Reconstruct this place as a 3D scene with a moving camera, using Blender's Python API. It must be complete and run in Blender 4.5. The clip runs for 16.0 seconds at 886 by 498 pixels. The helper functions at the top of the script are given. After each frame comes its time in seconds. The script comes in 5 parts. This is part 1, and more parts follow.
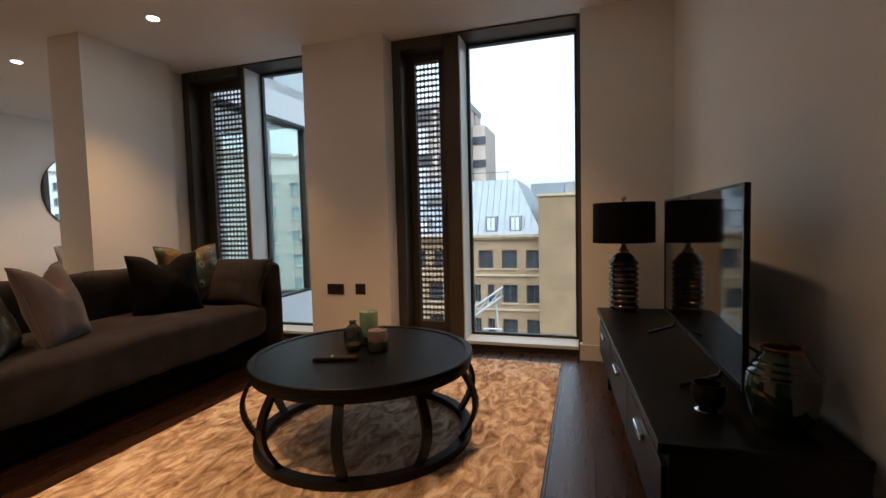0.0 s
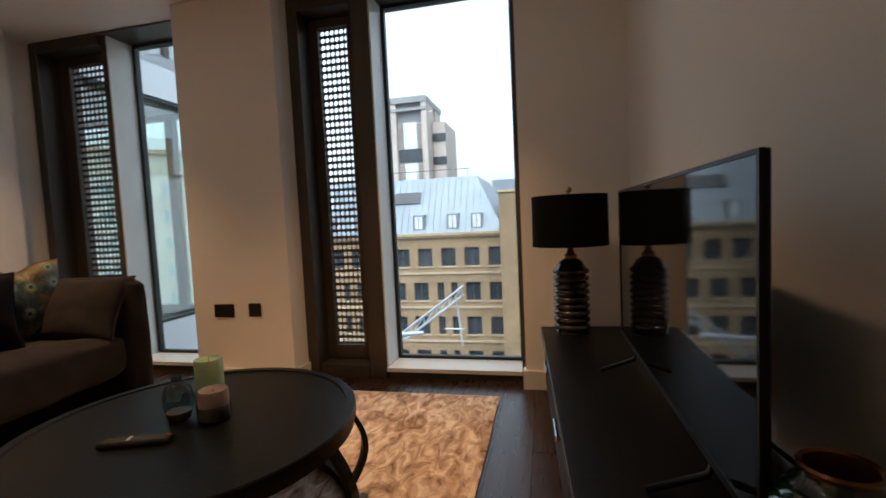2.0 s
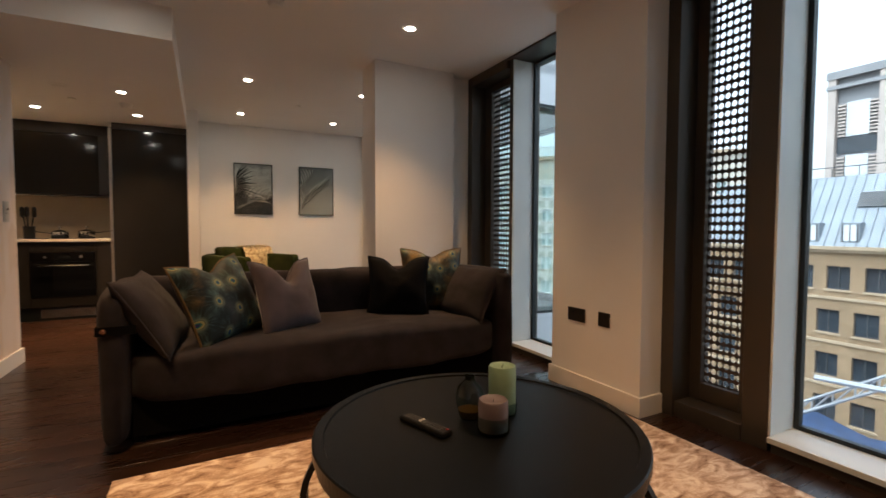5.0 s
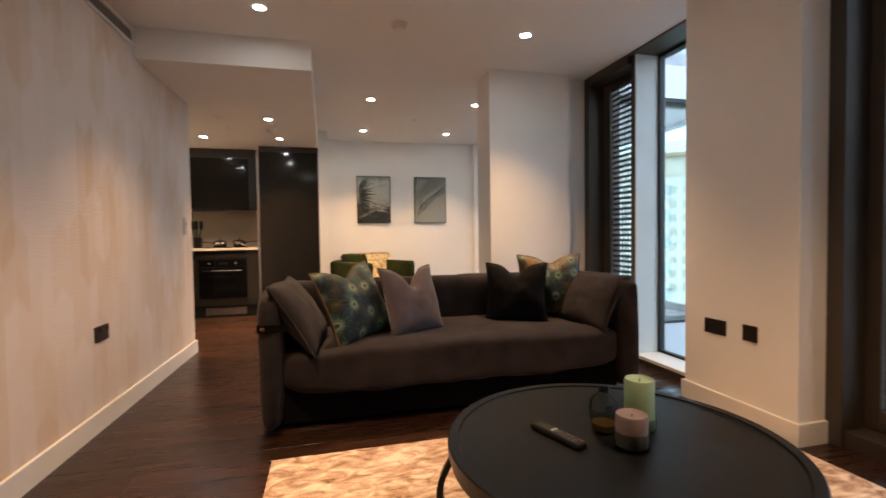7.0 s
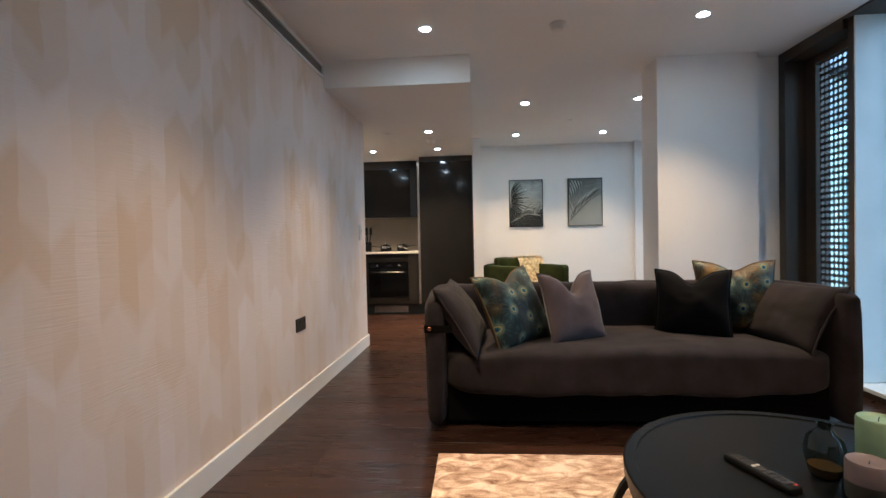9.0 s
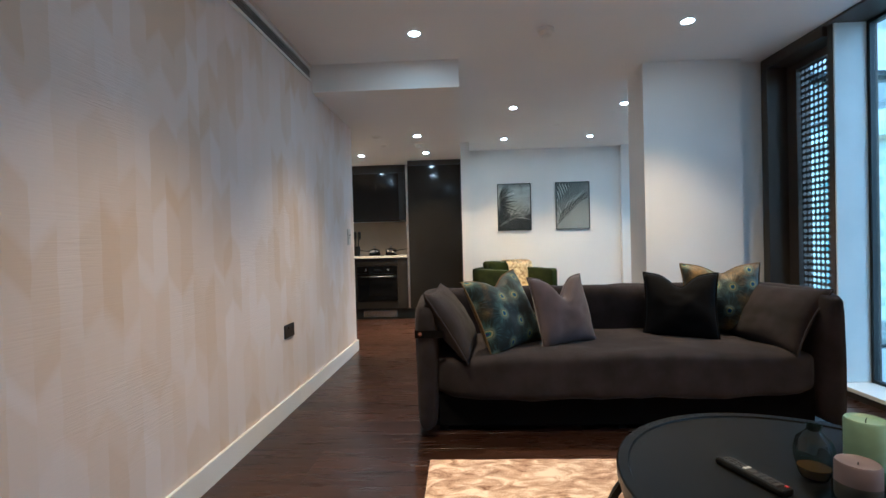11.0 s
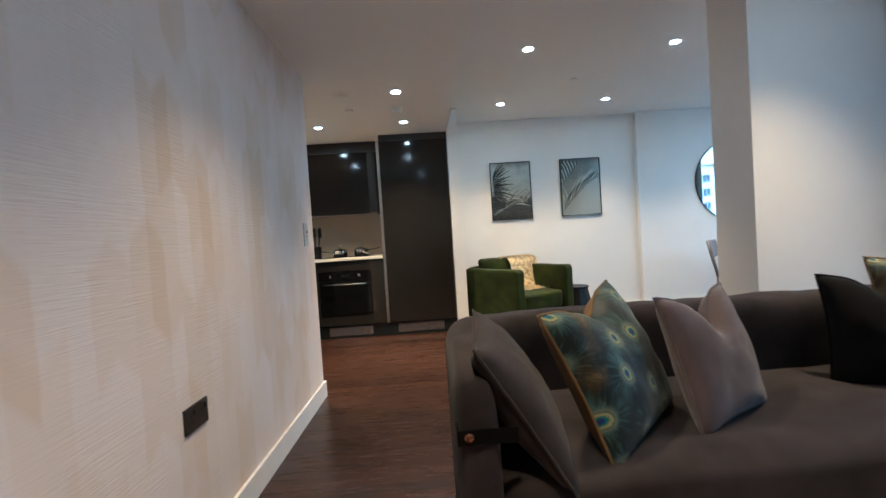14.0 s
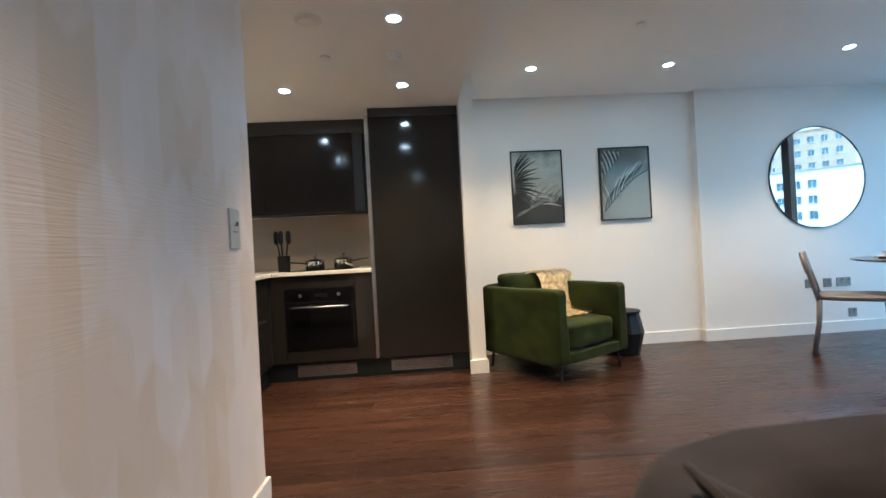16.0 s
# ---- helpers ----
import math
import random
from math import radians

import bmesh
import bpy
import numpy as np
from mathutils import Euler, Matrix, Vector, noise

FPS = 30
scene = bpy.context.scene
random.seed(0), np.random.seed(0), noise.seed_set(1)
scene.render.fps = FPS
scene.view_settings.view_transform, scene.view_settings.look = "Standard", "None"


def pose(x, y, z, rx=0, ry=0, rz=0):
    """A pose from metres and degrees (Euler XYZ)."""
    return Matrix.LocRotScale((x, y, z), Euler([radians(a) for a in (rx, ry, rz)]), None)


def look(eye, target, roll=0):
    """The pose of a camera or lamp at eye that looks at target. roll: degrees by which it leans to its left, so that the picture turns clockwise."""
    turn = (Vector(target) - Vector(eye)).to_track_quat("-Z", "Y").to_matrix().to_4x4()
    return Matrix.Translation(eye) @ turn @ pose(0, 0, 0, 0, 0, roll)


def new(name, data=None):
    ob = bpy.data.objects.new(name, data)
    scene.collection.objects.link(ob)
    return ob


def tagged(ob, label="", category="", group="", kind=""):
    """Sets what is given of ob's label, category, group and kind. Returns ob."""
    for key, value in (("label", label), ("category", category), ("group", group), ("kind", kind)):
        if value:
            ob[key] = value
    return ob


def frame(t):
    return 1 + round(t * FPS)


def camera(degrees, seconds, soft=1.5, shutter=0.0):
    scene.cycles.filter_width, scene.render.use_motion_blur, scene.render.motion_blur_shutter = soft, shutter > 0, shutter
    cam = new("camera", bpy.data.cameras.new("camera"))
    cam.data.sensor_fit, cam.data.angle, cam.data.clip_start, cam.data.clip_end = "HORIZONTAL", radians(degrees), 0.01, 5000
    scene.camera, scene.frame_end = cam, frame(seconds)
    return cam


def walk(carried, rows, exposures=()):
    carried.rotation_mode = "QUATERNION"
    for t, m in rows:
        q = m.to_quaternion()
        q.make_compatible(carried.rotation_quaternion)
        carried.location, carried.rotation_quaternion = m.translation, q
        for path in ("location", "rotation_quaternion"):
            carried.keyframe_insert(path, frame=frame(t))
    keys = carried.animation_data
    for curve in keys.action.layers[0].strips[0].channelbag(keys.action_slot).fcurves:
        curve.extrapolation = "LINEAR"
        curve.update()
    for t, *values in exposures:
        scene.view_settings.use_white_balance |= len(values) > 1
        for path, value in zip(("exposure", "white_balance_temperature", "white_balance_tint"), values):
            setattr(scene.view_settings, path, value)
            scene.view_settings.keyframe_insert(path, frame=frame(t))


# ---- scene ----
cam = camera(88.5, 16.0, shutter=0.5)
PATH = [
    (0, (0.148, 0.169, 1.005), (-0.445, 2.076, 0.892), -1.4),
    (0.5, (0.192, 0.333, 1.02), (-0.427, 2.232, 0.912), 0.4),
    (1, (0.234, 0.516, 1.051), (-0.252, 2.451, 0.917), -0.4),
    (1.5, (0.222, 0.716, 1.031), (-0.123, 2.685, 0.955), -1.6),
    (2, (0.271, 0.884, 1.016), (-0.174, 2.829, 0.887), -2.7),
    (2.5, (0.335, 1.016, 1.029), (-0.42, 2.864, 0.894), -0.8),
    (3, (0.331, 1.155, 1.027), (-0.555, 2.945, 0.913), 0.1),
    (3.5, (0.307, 1.258, 1.021), (-0.778, 2.937, 0.941), -1.5),
    (4, (0.314, 1.314, 1.011), (-1.184, 2.638, 0.944), -0.6),
    (4.5, (0.364, 1.332, 1.026), (-1.322, 2.405, 0.946), 0.1),
    (7, (0.361, 1.242, 1.047), (-1.574, 1.742, 0.983), -0.8),
    (7.5, (0.349, 1.236, 1.051), (-1.631, 1.512, 0.998), -0.6),
    (8, (0.343, 1.198, 1.052), (-1.655, 1.265, 1.008), -0.9),
    (8.5, (0.357, 1.182, 1.056), (-1.638, 1.04, 1.013), -1.2),
    (11, (0.35, 1.163, 1.065), (-1.648, 1.078, 1.04), -1.5),
    (11.5, (0.295, 1.151, 1.072), (-1.7, 1.052, 0.98), -1.3),
    (12, (0.133, 1.033, 1.066), (-1.851, 0.789, 0.991), -3.4),
    (12.5, (-0.017, 0.947, 1.066), (-1.986, 0.637, 0.911), -4.2),
    (13, (-0.347, 0.885, 1.08), (-2.322, 0.576, 1.036), -3.8),
    (13.5, (-0.663, 0.861, 1.063), (-2.656, 0.699, 0.996), -3.8),
    (14, (-0.977, 0.84, 1.083), (-2.975, 0.924, 1.026), -3.7),
    (14.5, (-1.307, 0.863, 1.073), (-3.306, 0.788, 1.059), -2.6),
    (15, (-1.669, 0.831, 1.045), (-3.666, 0.726, 1.002), -1.5),
    (15.5, (-1.924, 0.779, 1.049), (-3.923, 0.837, 1.03), -2.7),
    (16, (-2.253, 0.742, 1.027), (-4.249, 0.869, 1.032), -3.1),
]
EXPOSURES = [(0.0, 1.8, 5550, 6), (4.5, 1.8, 5500, 6), (7.0, 2.6, 5150, 6), (8.5, 2.6, 4400, 0), (11.0, 2.65, 3900, -6), (13.0, 2.65, 3920, -6), (16.0, 2.68, 4050, -6)]
walk(cam, [(t, look(eye, target, roll)) for t, eye, target, roll in PATH], EXPOSURES)

# ---- world and light ----
world = bpy.data.worlds.new("sky")
scene.world = world
world.use_nodes = True
wn = world.node_tree
sky = wn.nodes.new("ShaderNodeTexSky")
sky.sky_type, sky.sun_disc = "NISHITA", False
sky.sun_elevation, sky.sun_rotation = radians(62), radians(180)
sky.dust_density, sky.air_density = 4.0, 1.5
hue = wn.nodes.new("ShaderNodeHueSaturation")
hue.inputs["Saturation"].default_value = 0.20
back = wn.nodes["Background"]
back.inputs["Strength"].default_value = 0.115
wn.links.new(sky.outputs[0], hue.inputs["Color"])
wn.links.new(hue.outputs[0], back.inputs["Color"])
sun = new("sun", bpy.data.lights.new("sun", "SUN"))
sun.data.energy, sun.data.angle, sun.data.color = 0.8, radians(40), (1.0, 0.97, 0.93)
sun.matrix_world = look((0, -12, 22.6), (0, 0, 0))

WARM = (1.0, 0.52, 0.20)
SPOT = 42.0

# ---- plan ----
CEIL, SOFFIT = 2.46, 2.25
EAST, SOUTH, WEST = 0.80, 0.07, -6.60
PIER_Y, FRAME_Y, GLASS_Y, OUT_Y = 3.43, 3.63, 3.85, 3.96
NORTH = 5.75
WALL_END = -4.21
SHIFT_B = -2.13


# ---- materials ----
def material(name, colour, rough=0.5, metal=0.0, vary=0.06, scale=6.0, bump=0.0, bump_scale=60.0, sheen=0.0, coat=0.0, stretch=(1, 1, 1), spec=0.5):
    """A principled surface with stains at one scale and grain at another."""
    m = bpy.data.materials.new(name)
    m.use_nodes = True
    t = m.node_tree
    p = t.nodes["Principled BSDF"]
    p.inputs["Roughness"].default_value = rough
    p.inputs["Metallic"].default_value = metal
    p.inputs["Specular IOR Level"].default_value = spec
    p.inputs["Sheen Weight"].default_value = sheen
    p.inputs["Coat Weight"].default_value = coat
    co = t.nodes.new("ShaderNodeTexCoord")
    mp = t.nodes.new("ShaderNodeMapping")
    mp.inputs["Scale"].default_value = stretch
    t.links.new(co.outputs["Object"], mp.inputs["Vector"])
    n1 = t.nodes.new("ShaderNodeTexNoise")
    n1.inputs["Scale"].default_value, n1.inputs["Detail"].default_value = scale, 6
    n2 = t.nodes.new("ShaderNodeTexNoise")
    n2.inputs["Scale"].default_value, n2.inputs["Detail"].default_value = bump_scale, 4
    for n in (n1, n2):
        t.links.new(mp.outputs[0], n.inputs["Vector"])
    ramp = t.nodes.new("ShaderNodeMapRange")
    ramp.inputs["From Min"].default_value, ramp.inputs["From Max"].default_value = 0.3, 0.7
    ramp.inputs["To Min"].default_value, ramp.inputs["To Max"].default_value = 1 - vary, 1 + vary
    t.links.new(n1.outputs["Fac"], ramp.inputs["Value"])
    mul = t.nodes.new("ShaderNodeMix")
    mul.data_type, mul.blend_type = "RGBA", "MULTIPLY"
    mul.inputs["Factor"].default_value = 1.0
    mul.inputs["A"].default_value = (*colour, 1)
    t.links.new(ramp.outputs[0], mul.inputs["B"])
    t.links.new(mul.outputs["Result"], p.inputs["Base Color"])
    rr = t.nodes.new("ShaderNodeMapRange")
    rr.inputs["To Min"].default_value, rr.inputs["To Max"].default_value = max(0.02, rough * 0.85), min(1, rough * 1.15)
    t.links.new(n2.outputs["Fac"], rr.inputs["Value"])
    t.links.new(rr.outputs[0], p.inputs["Roughness"])
    if bump:
        b = t.nodes.new("ShaderNodeBump")
        b.inputs["Strength"].default_value, b.inputs["Distance"].default_value = bump, 0.004
        t.links.new(n2.outputs["Fac"], b.inputs["Height"])
        t.links.new(b.outputs[0], p.inputs["Normal"])
    return m


def nodes_of(m):
    return m.node_tree, m.node_tree.nodes["Principled BSDF"]


def math_node(t, op, a, b=None):
    n = t.nodes.new("ShaderNodeMath")
    n.operation = op
    for i, v in enumerate((a, b)):
        if v is None:
            continue
        if isinstance(v, (int, float)):
            n.inputs[i].default_value = v
        else:
            t.links.new(v, n.inputs[i])
    return n.outputs[0]


def glass(name, tint=(1, 1, 1), rough=0.0, reflect=0.10):
    """A thin clear pane: mostly clear, with a little mirror in it."""
    m = bpy.data.materials.new(name)
    m.use_nodes = True
    t = m.node_tree
    t.nodes.remove(t.nodes["Principled BSDF"])
    clear = t.nodes.new("ShaderNodeBsdfTransparent")
    clear.inputs["Color"].default_value = (*tint, 1)
    gloss = t.nodes.new("ShaderNodeBsdfGlossy")
    gloss.inputs["Roughness"].default_value = rough
    fr = t.nodes.new("ShaderNodeLayerWeight")
    fr.inputs["Blend"].default_value = 0.5
    mix = t.nodes.new("ShaderNodeMixShader")
    edge = math_node(t, "POWER", fr.outputs["Facing"], 5.0)
    t.links.new(math_node(t, "MULTIPLY_ADD", edge, 0.5), mix.inputs[0])
    mix.inputs[0].links[0].from_node.inputs[2].default_value = reflect * 0.25
    t.links.new(clear.outputs[0], mix.inputs[1])
    t.links.new(gloss.outputs[0], mix.inputs[2])
    t.links.new(mix.outputs[0], t.nodes["Material Output"].inputs["Surface"])
    return m


def wallpaper_material():
    """Pinkish-beige paper: tall pointed lozenges in two tones, over fine level ribs."""
    m = material("wallpaper", (0.60, 0.52, 0.47), 0.75, vary=0.04, scale=3, bump=0)
    t, p = nodes_of(m)
    co = t.nodes.new("ShaderNodeTexCoord")
    sep = t.nodes.new("ShaderNodeSeparateXYZ")
    t.links.new(co.outputs["Object"], sep.inputs[0])
    x, z = sep.outputs["X"], sep.outputs["Z"]
    wob = t.nodes.new("ShaderNodeTexNoise")
    wob.inputs["Scale"].default_value, wob.inputs["Detail"].default_value = 9.0, 2
    t.links.new(co.outputs["Object"], wob.inputs["Vector"])
    x = math_node(t, "ADD", x, math_node(t, "MULTIPLY", math_node(t, "SUBTRACT", wob.outputs["Fac"], 0.5), 0.022))
    tone = None
    for wide, tall, shift, slope in ((0.16, 0.33, 0.0, 0.52), (0.16, 0.41, 0.5, -0.46)):
        u = math_node(t, "ADD", math_node(t, "DIVIDE", x, wide), shift)
        col = math_node(t, "FLOOR", u)
        tri = math_node(t, "ABSOLUTE", math_node(t, "SUBTRACT", math_node(t, "FRACT", u), 0.5))
        w1 = t.nodes.new("ShaderNodeTexWhiteNoise")
        w1.noise_dimensions = "1D"
        t.links.new(math_node(t, "ADD", col, shift * 37 + 5), w1.inputs["W"])
        v = math_node(t, "ADD", math_node(t, "DIVIDE", z, tall), math_node(t, "MULTIPLY", tri, slope))
        v = math_node(t, "ADD", v, math_node(t, "MULTIPLY", w1.outputs["Value"], 3.0))
        cell = math_node(t, "FLOOR", v)
        ends = []
        for step in (0.0, 1.0):
            w2 = t.nodes.new("ShaderNodeTexWhiteNoise")
            w2.noise_dimensions = "2D"
            comb = t.nodes.new("ShaderNodeCombineXYZ")
            t.links.new(col, comb.inputs[0])
            t.links.new(math_node(t, "ADD", cell, step), comb.inputs[1])
            t.links.new(comb.outputs[0], w2.inputs["Vector"])
            ends.append(w2.outputs["Value"])
        soft_edge = t.nodes.new("ShaderNodeMapRange")
        soft_edge.inputs["From Min"].default_value, soft_edge.inputs["From Max"].default_value = 0.88, 1.0
        t.links.new(math_node(t, "FRACT", v), soft_edge.inputs["Value"])
        blend = t.nodes.new("ShaderNodeMix")
        t.links.new(soft_edge.outputs[0], blend.inputs["Factor"])
        t.links.new(ends[0], blend.inputs["A"])
        t.links.new(ends[1], blend.inputs["B"])
        part = math_node(t, "POWER", blend.outputs["Result"], 1.8)
        tone = part if tone is None else math_node(t, "ADD", tone, part)
    mix = t.nodes.new("ShaderNodeMix")
    mix.data_type = "RGBA"
    mix.inputs["A"].default_value = (0.70, 0.625, 0.595, 1)
    mix.inputs["B"].default_value = (0.60, 0.475, 0.36, 1)
    rib = t.nodes.new("ShaderNodeTexNoise")
    rib.inputs["Scale"].default_value, rib.inputs["Detail"].default_value = 1.0, 3
    mp = t.nodes.new("ShaderNodeMapping")
    mp.inputs["Scale"].default_value = (7, 1, 150)
    t.links.new(co.outputs["Object"], mp.inputs["Vector"])
    t.links.new(mp.outputs[0], rib.inputs["Vector"])
    big = t.nodes.new("ShaderNodeTexNoise")
    big.inputs["Scale"].default_value = 2.2
    t.links.new(co.outputs["Object"], big.inputs["Vector"])
    grain = math_node(t, "MULTIPLY", math_node(t, "SUBTRACT", rib.outputs["Fac"], 0.5), 0.14)
    fac = math_node(t, "ADD", math_node(t, "MULTIPLY", tone, 0.58), grain)
    t.links.new(fac, mix.inputs["Factor"])
    mix.clamp_factor = True
    t.links.new(mix.outputs["Result"], p.inputs["Base Color"])
    b = t.nodes.new("ShaderNodeBump")
    b.inputs["Distance"].default_value = 0.0045
    zone = t.nodes.new("ShaderNodeMapRange")
    zone.inputs["From Min"].default_value, zone.inputs["From Max"].default_value = 0.44, 0.62
    zone.inputs["To Min"].default_value, zone.inputs["To Max"].default_value = 0.08, 0.52
    t.links.new(big.outputs["Fac"], zone.inputs["Value"])
    t.links.new(zone.outputs[0], b.inputs["Strength"])
    t.links.new(rib.outputs["Fac"], b.inputs["Height"])
    t.links.new(b.outputs[0], p.inputs["Normal"])
    p.inputs["Sheen Weight"].default_value = 0.15
    return m


def plank_material():
    """Dark walnut boards, each with a tone of its own."""
    m = material("walnut boards", (0.027, 0.0122, 0.0068), 0.28, vary=0.4, scale=1.6, bump_scale=5, spec=0.4, stretch=(9, 0.7, 1))
    t, p = nodes_of(m)
    info = t.nodes.new("ShaderNodeObjectInfo")
    away = t.nodes.new("ShaderNodeCombineXYZ")
    for k in range(3):
        t.links.new(math_node(t, "MULTIPLY", info.outputs["Random"], 37.0 + 20 * k), away.inputs[k])
    t.links.new(away.outputs[0], t.nodes["Mapping"].inputs["Location"])
    hs = t.nodes.new("ShaderNodeHueSaturation")
    val = t.nodes.new("ShaderNodeMapRange")
    val.inputs["To Min"].default_value, val.inputs["To Max"].default_value = 0.78, 1.28
    t.links.new(info.outputs["Random"], val.inputs["Value"])
    t.links.new(val.outputs[0], hs.inputs["Value"])
    src = p.inputs["Base Color"].links[0].from_socket
    t.links.new(src, hs.inputs["Color"])
    t.links.new(hs.outputs[0], p.inputs["Base Color"])
    return m


def rug_material():
    m = material("rug pile", (0.50, 0.37, 0.28), 0.95, vary=0.1, sheen=0.05, spec=0.1)
    t, p = nodes_of(m)
    co = t.nodes.new("ShaderNodeTexCoord")
    n1 = t.nodes.new("ShaderNodeTexNoise")
    n1.inputs["Scale"].default_value, n1.inputs["Detail"].default_value, n1.inputs["Distortion"].default_value = 10.0, 10, 1.3
    n2 = t.nodes.new("ShaderNodeTexNoise")
    n2.inputs["Scale"].default_value, n2.inputs["Detail"].default_value = 150, 3
    lay = t.nodes.new("ShaderNodeMapping")
    lay.inputs["Rotation"].default_value, lay.inputs["Scale"].default_value = (0, 0, 0.5), (1.7, 0.8, 1)
    t.links.new(co.outputs["Object"], lay.inputs["Vector"])
    t.links.new(lay.outputs[0], n1.inputs["Vector"])
    t.links.new(co.outputs["Object"], n2.inputs["Vector"])
    cr = t.nodes.new("ShaderNodeValToRGB")
    cr.color_ramp.elements[0].position, cr.color_ramp.elements[0].color = 0.33, (0.19, 0.10, 0.055, 1)
    cr.color_ramp.elements[1].position, cr.color_ramp.elements[1].color = 0.62, (0.82, 0.70, 0.56, 1)
    e = cr.color_ramp.elements.new(0.5)
    e.color = (0.57, 0.405, 0.28, 1)
    add = math_node(t, "ADD", math_node(t, "MULTIPLY", n1.outputs["Fac"], 0.8), math_node(t, "MULTIPLY", n2.outputs["Fac"], 0.2))
    t.links.new(add, cr.inputs[0])
    t.links.new(cr.outputs[0], p.inputs["Base Color"])
    b = t.nodes.new("ShaderNodeBump")
    b.inputs["Strength"].default_value, b.inputs["Distance"].default_value = 0.7, 0.01
    t.links.new(add, b.inputs["Height"])
    t.links.new(b.outputs[0], p.inputs["Normal"])
    return m


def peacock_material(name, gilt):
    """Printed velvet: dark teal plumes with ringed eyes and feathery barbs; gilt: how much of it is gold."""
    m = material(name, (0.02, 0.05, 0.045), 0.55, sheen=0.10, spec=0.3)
    t, p = nodes_of(m)
    co = t.nodes.new("ShaderNodeTexCoord")
    sep = t.nodes.new("ShaderNodeSeparateXYZ")
    t.links.new(co.outputs["Object"], sep.inputs[0])
    flat = t.nodes.new("ShaderNodeCombineXYZ")
    t.links.new(math_node(t, "MULTIPLY", sep.outputs["X"], 8.5), flat.inputs[0])
    t.links.new(math_node(t, "MULTIPLY", sep.outputs["Z"], 7.5), flat.inputs[1])
    vo = t.nodes.new("ShaderNodeTexVoronoi")
    vo.voronoi_dimensions = "2D"
    vo.inputs["Scale"].default_value, vo.inputs["Randomness"].default_value = 1.0, 0.7
    t.links.new(flat.outputs[0], vo.inputs["Vector"])
    off = t.nodes.new("ShaderNodeVectorMath")
    off.operation = "SUBTRACT"
    t.links.new(flat.outputs[0], off.inputs[0])
    t.links.new(vo.outputs["Position"], off.inputs[1])
    do = t.nodes.new("ShaderNodeSeparateXYZ")
    t.links.new(off.outputs[0], do.inputs[0])
    angle = math_node(t, "ARCTAN2", do.outputs["X"], do.outputs["Y"])
    # barbs fan out from each eye
    fan = t.nodes.new("ShaderNodeCombineXYZ")
    t.links.new(math_node(t, "MULTIPLY", angle, 5.0), fan.inputs[0])
    t.links.new(math_node(t, "MULTIPLY", vo.outputs["Distance"], 1.6), fan.inputs[1])
    t.links.new(do.outputs["Y"], fan.inputs[2])
    barb = t.nodes.new("ShaderNodeTexNoise")
    barb.inputs["Scale"].default_value, barb.inputs["Detail"].default_value, barb.inputs["Distortion"].default_value = 1.6, 5, 0.4
    t.links.new(fan.outputs[0], barb.inputs["Vector"])
    patch = t.nodes.new("ShaderNodeTexNoise")
    patch.inputs["Scale"].default_value, patch.inputs["Detail"].default_value = 7.0, 3
    t.links.new(co.outputs["Object"], patch.inputs["Vector"])
    plume = t.nodes.new("ShaderNodeMapRange")
    plume.inputs["From Min"].default_value, plume.inputs["From Max"].default_value = 0.92, 1.30
    t.links.new(math_node(t, "ADD", barb.outputs["Fac"], patch.outputs["Fac"]), plume.inputs["Value"])
    ground = t.nodes.new("ShaderNodeMix")
    ground.data_type = "RGBA"
    ground.inputs["A"].default_value = (0.003, 0.009, 0.0095, 1)
    ground.inputs["B"].default_value = (0.085, 0.17, 0.165, 1)
    near = t.nodes.new("ShaderNodeMapRange")
    near.inputs["From Min"].default_value, near.inputs["From Max"].default_value = 0.70, 0.18
    t.links.new(vo.outputs["Distance"], near.inputs["Value"])
    t.links.new(math_node(t, "MULTIPLY", plume.outputs[0], near.outputs[0]), ground.inputs["Factor"])
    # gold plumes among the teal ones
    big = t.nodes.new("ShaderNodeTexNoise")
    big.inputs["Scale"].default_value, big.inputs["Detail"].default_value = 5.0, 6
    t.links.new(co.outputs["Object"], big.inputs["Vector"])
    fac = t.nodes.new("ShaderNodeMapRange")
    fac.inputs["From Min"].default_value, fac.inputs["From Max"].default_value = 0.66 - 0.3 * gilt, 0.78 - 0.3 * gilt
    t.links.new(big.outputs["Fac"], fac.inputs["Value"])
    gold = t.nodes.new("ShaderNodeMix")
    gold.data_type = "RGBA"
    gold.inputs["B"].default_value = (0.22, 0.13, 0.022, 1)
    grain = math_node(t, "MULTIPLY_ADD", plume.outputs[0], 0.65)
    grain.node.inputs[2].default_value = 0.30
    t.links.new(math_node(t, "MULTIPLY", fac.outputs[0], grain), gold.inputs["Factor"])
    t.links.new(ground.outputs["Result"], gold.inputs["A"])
    # the eye: blue heart, teal and gold rings, pale halo
    eye = t.nodes.new("ShaderNodeValToRGB")
    cr = eye.color_ramp
    cr.elements[0].position, cr.elements[0].color = 0.0, (0.005, 0.012, 0.11, 1)
    cr.elements[1].position, cr.elements[1].color = 0.24, (0.10, 0.13, 0.10, 1)
    for pos, c in ((0.055, (0.005, 0.02, 0.12)), (0.070, (0.01, 0.13, 0.13)), (0.095, (0.02, 0.11, 0.10)), (0.108, (0.24, 0.22, 0.07)), (0.14, (0.26, 0.26, 0.14)), (0.165, (0.04, 0.055, 0.03)), (0.20, (0.14, 0.17, 0.13))):
        e = cr.elements.new(pos)
        e.color = (*c, 1)
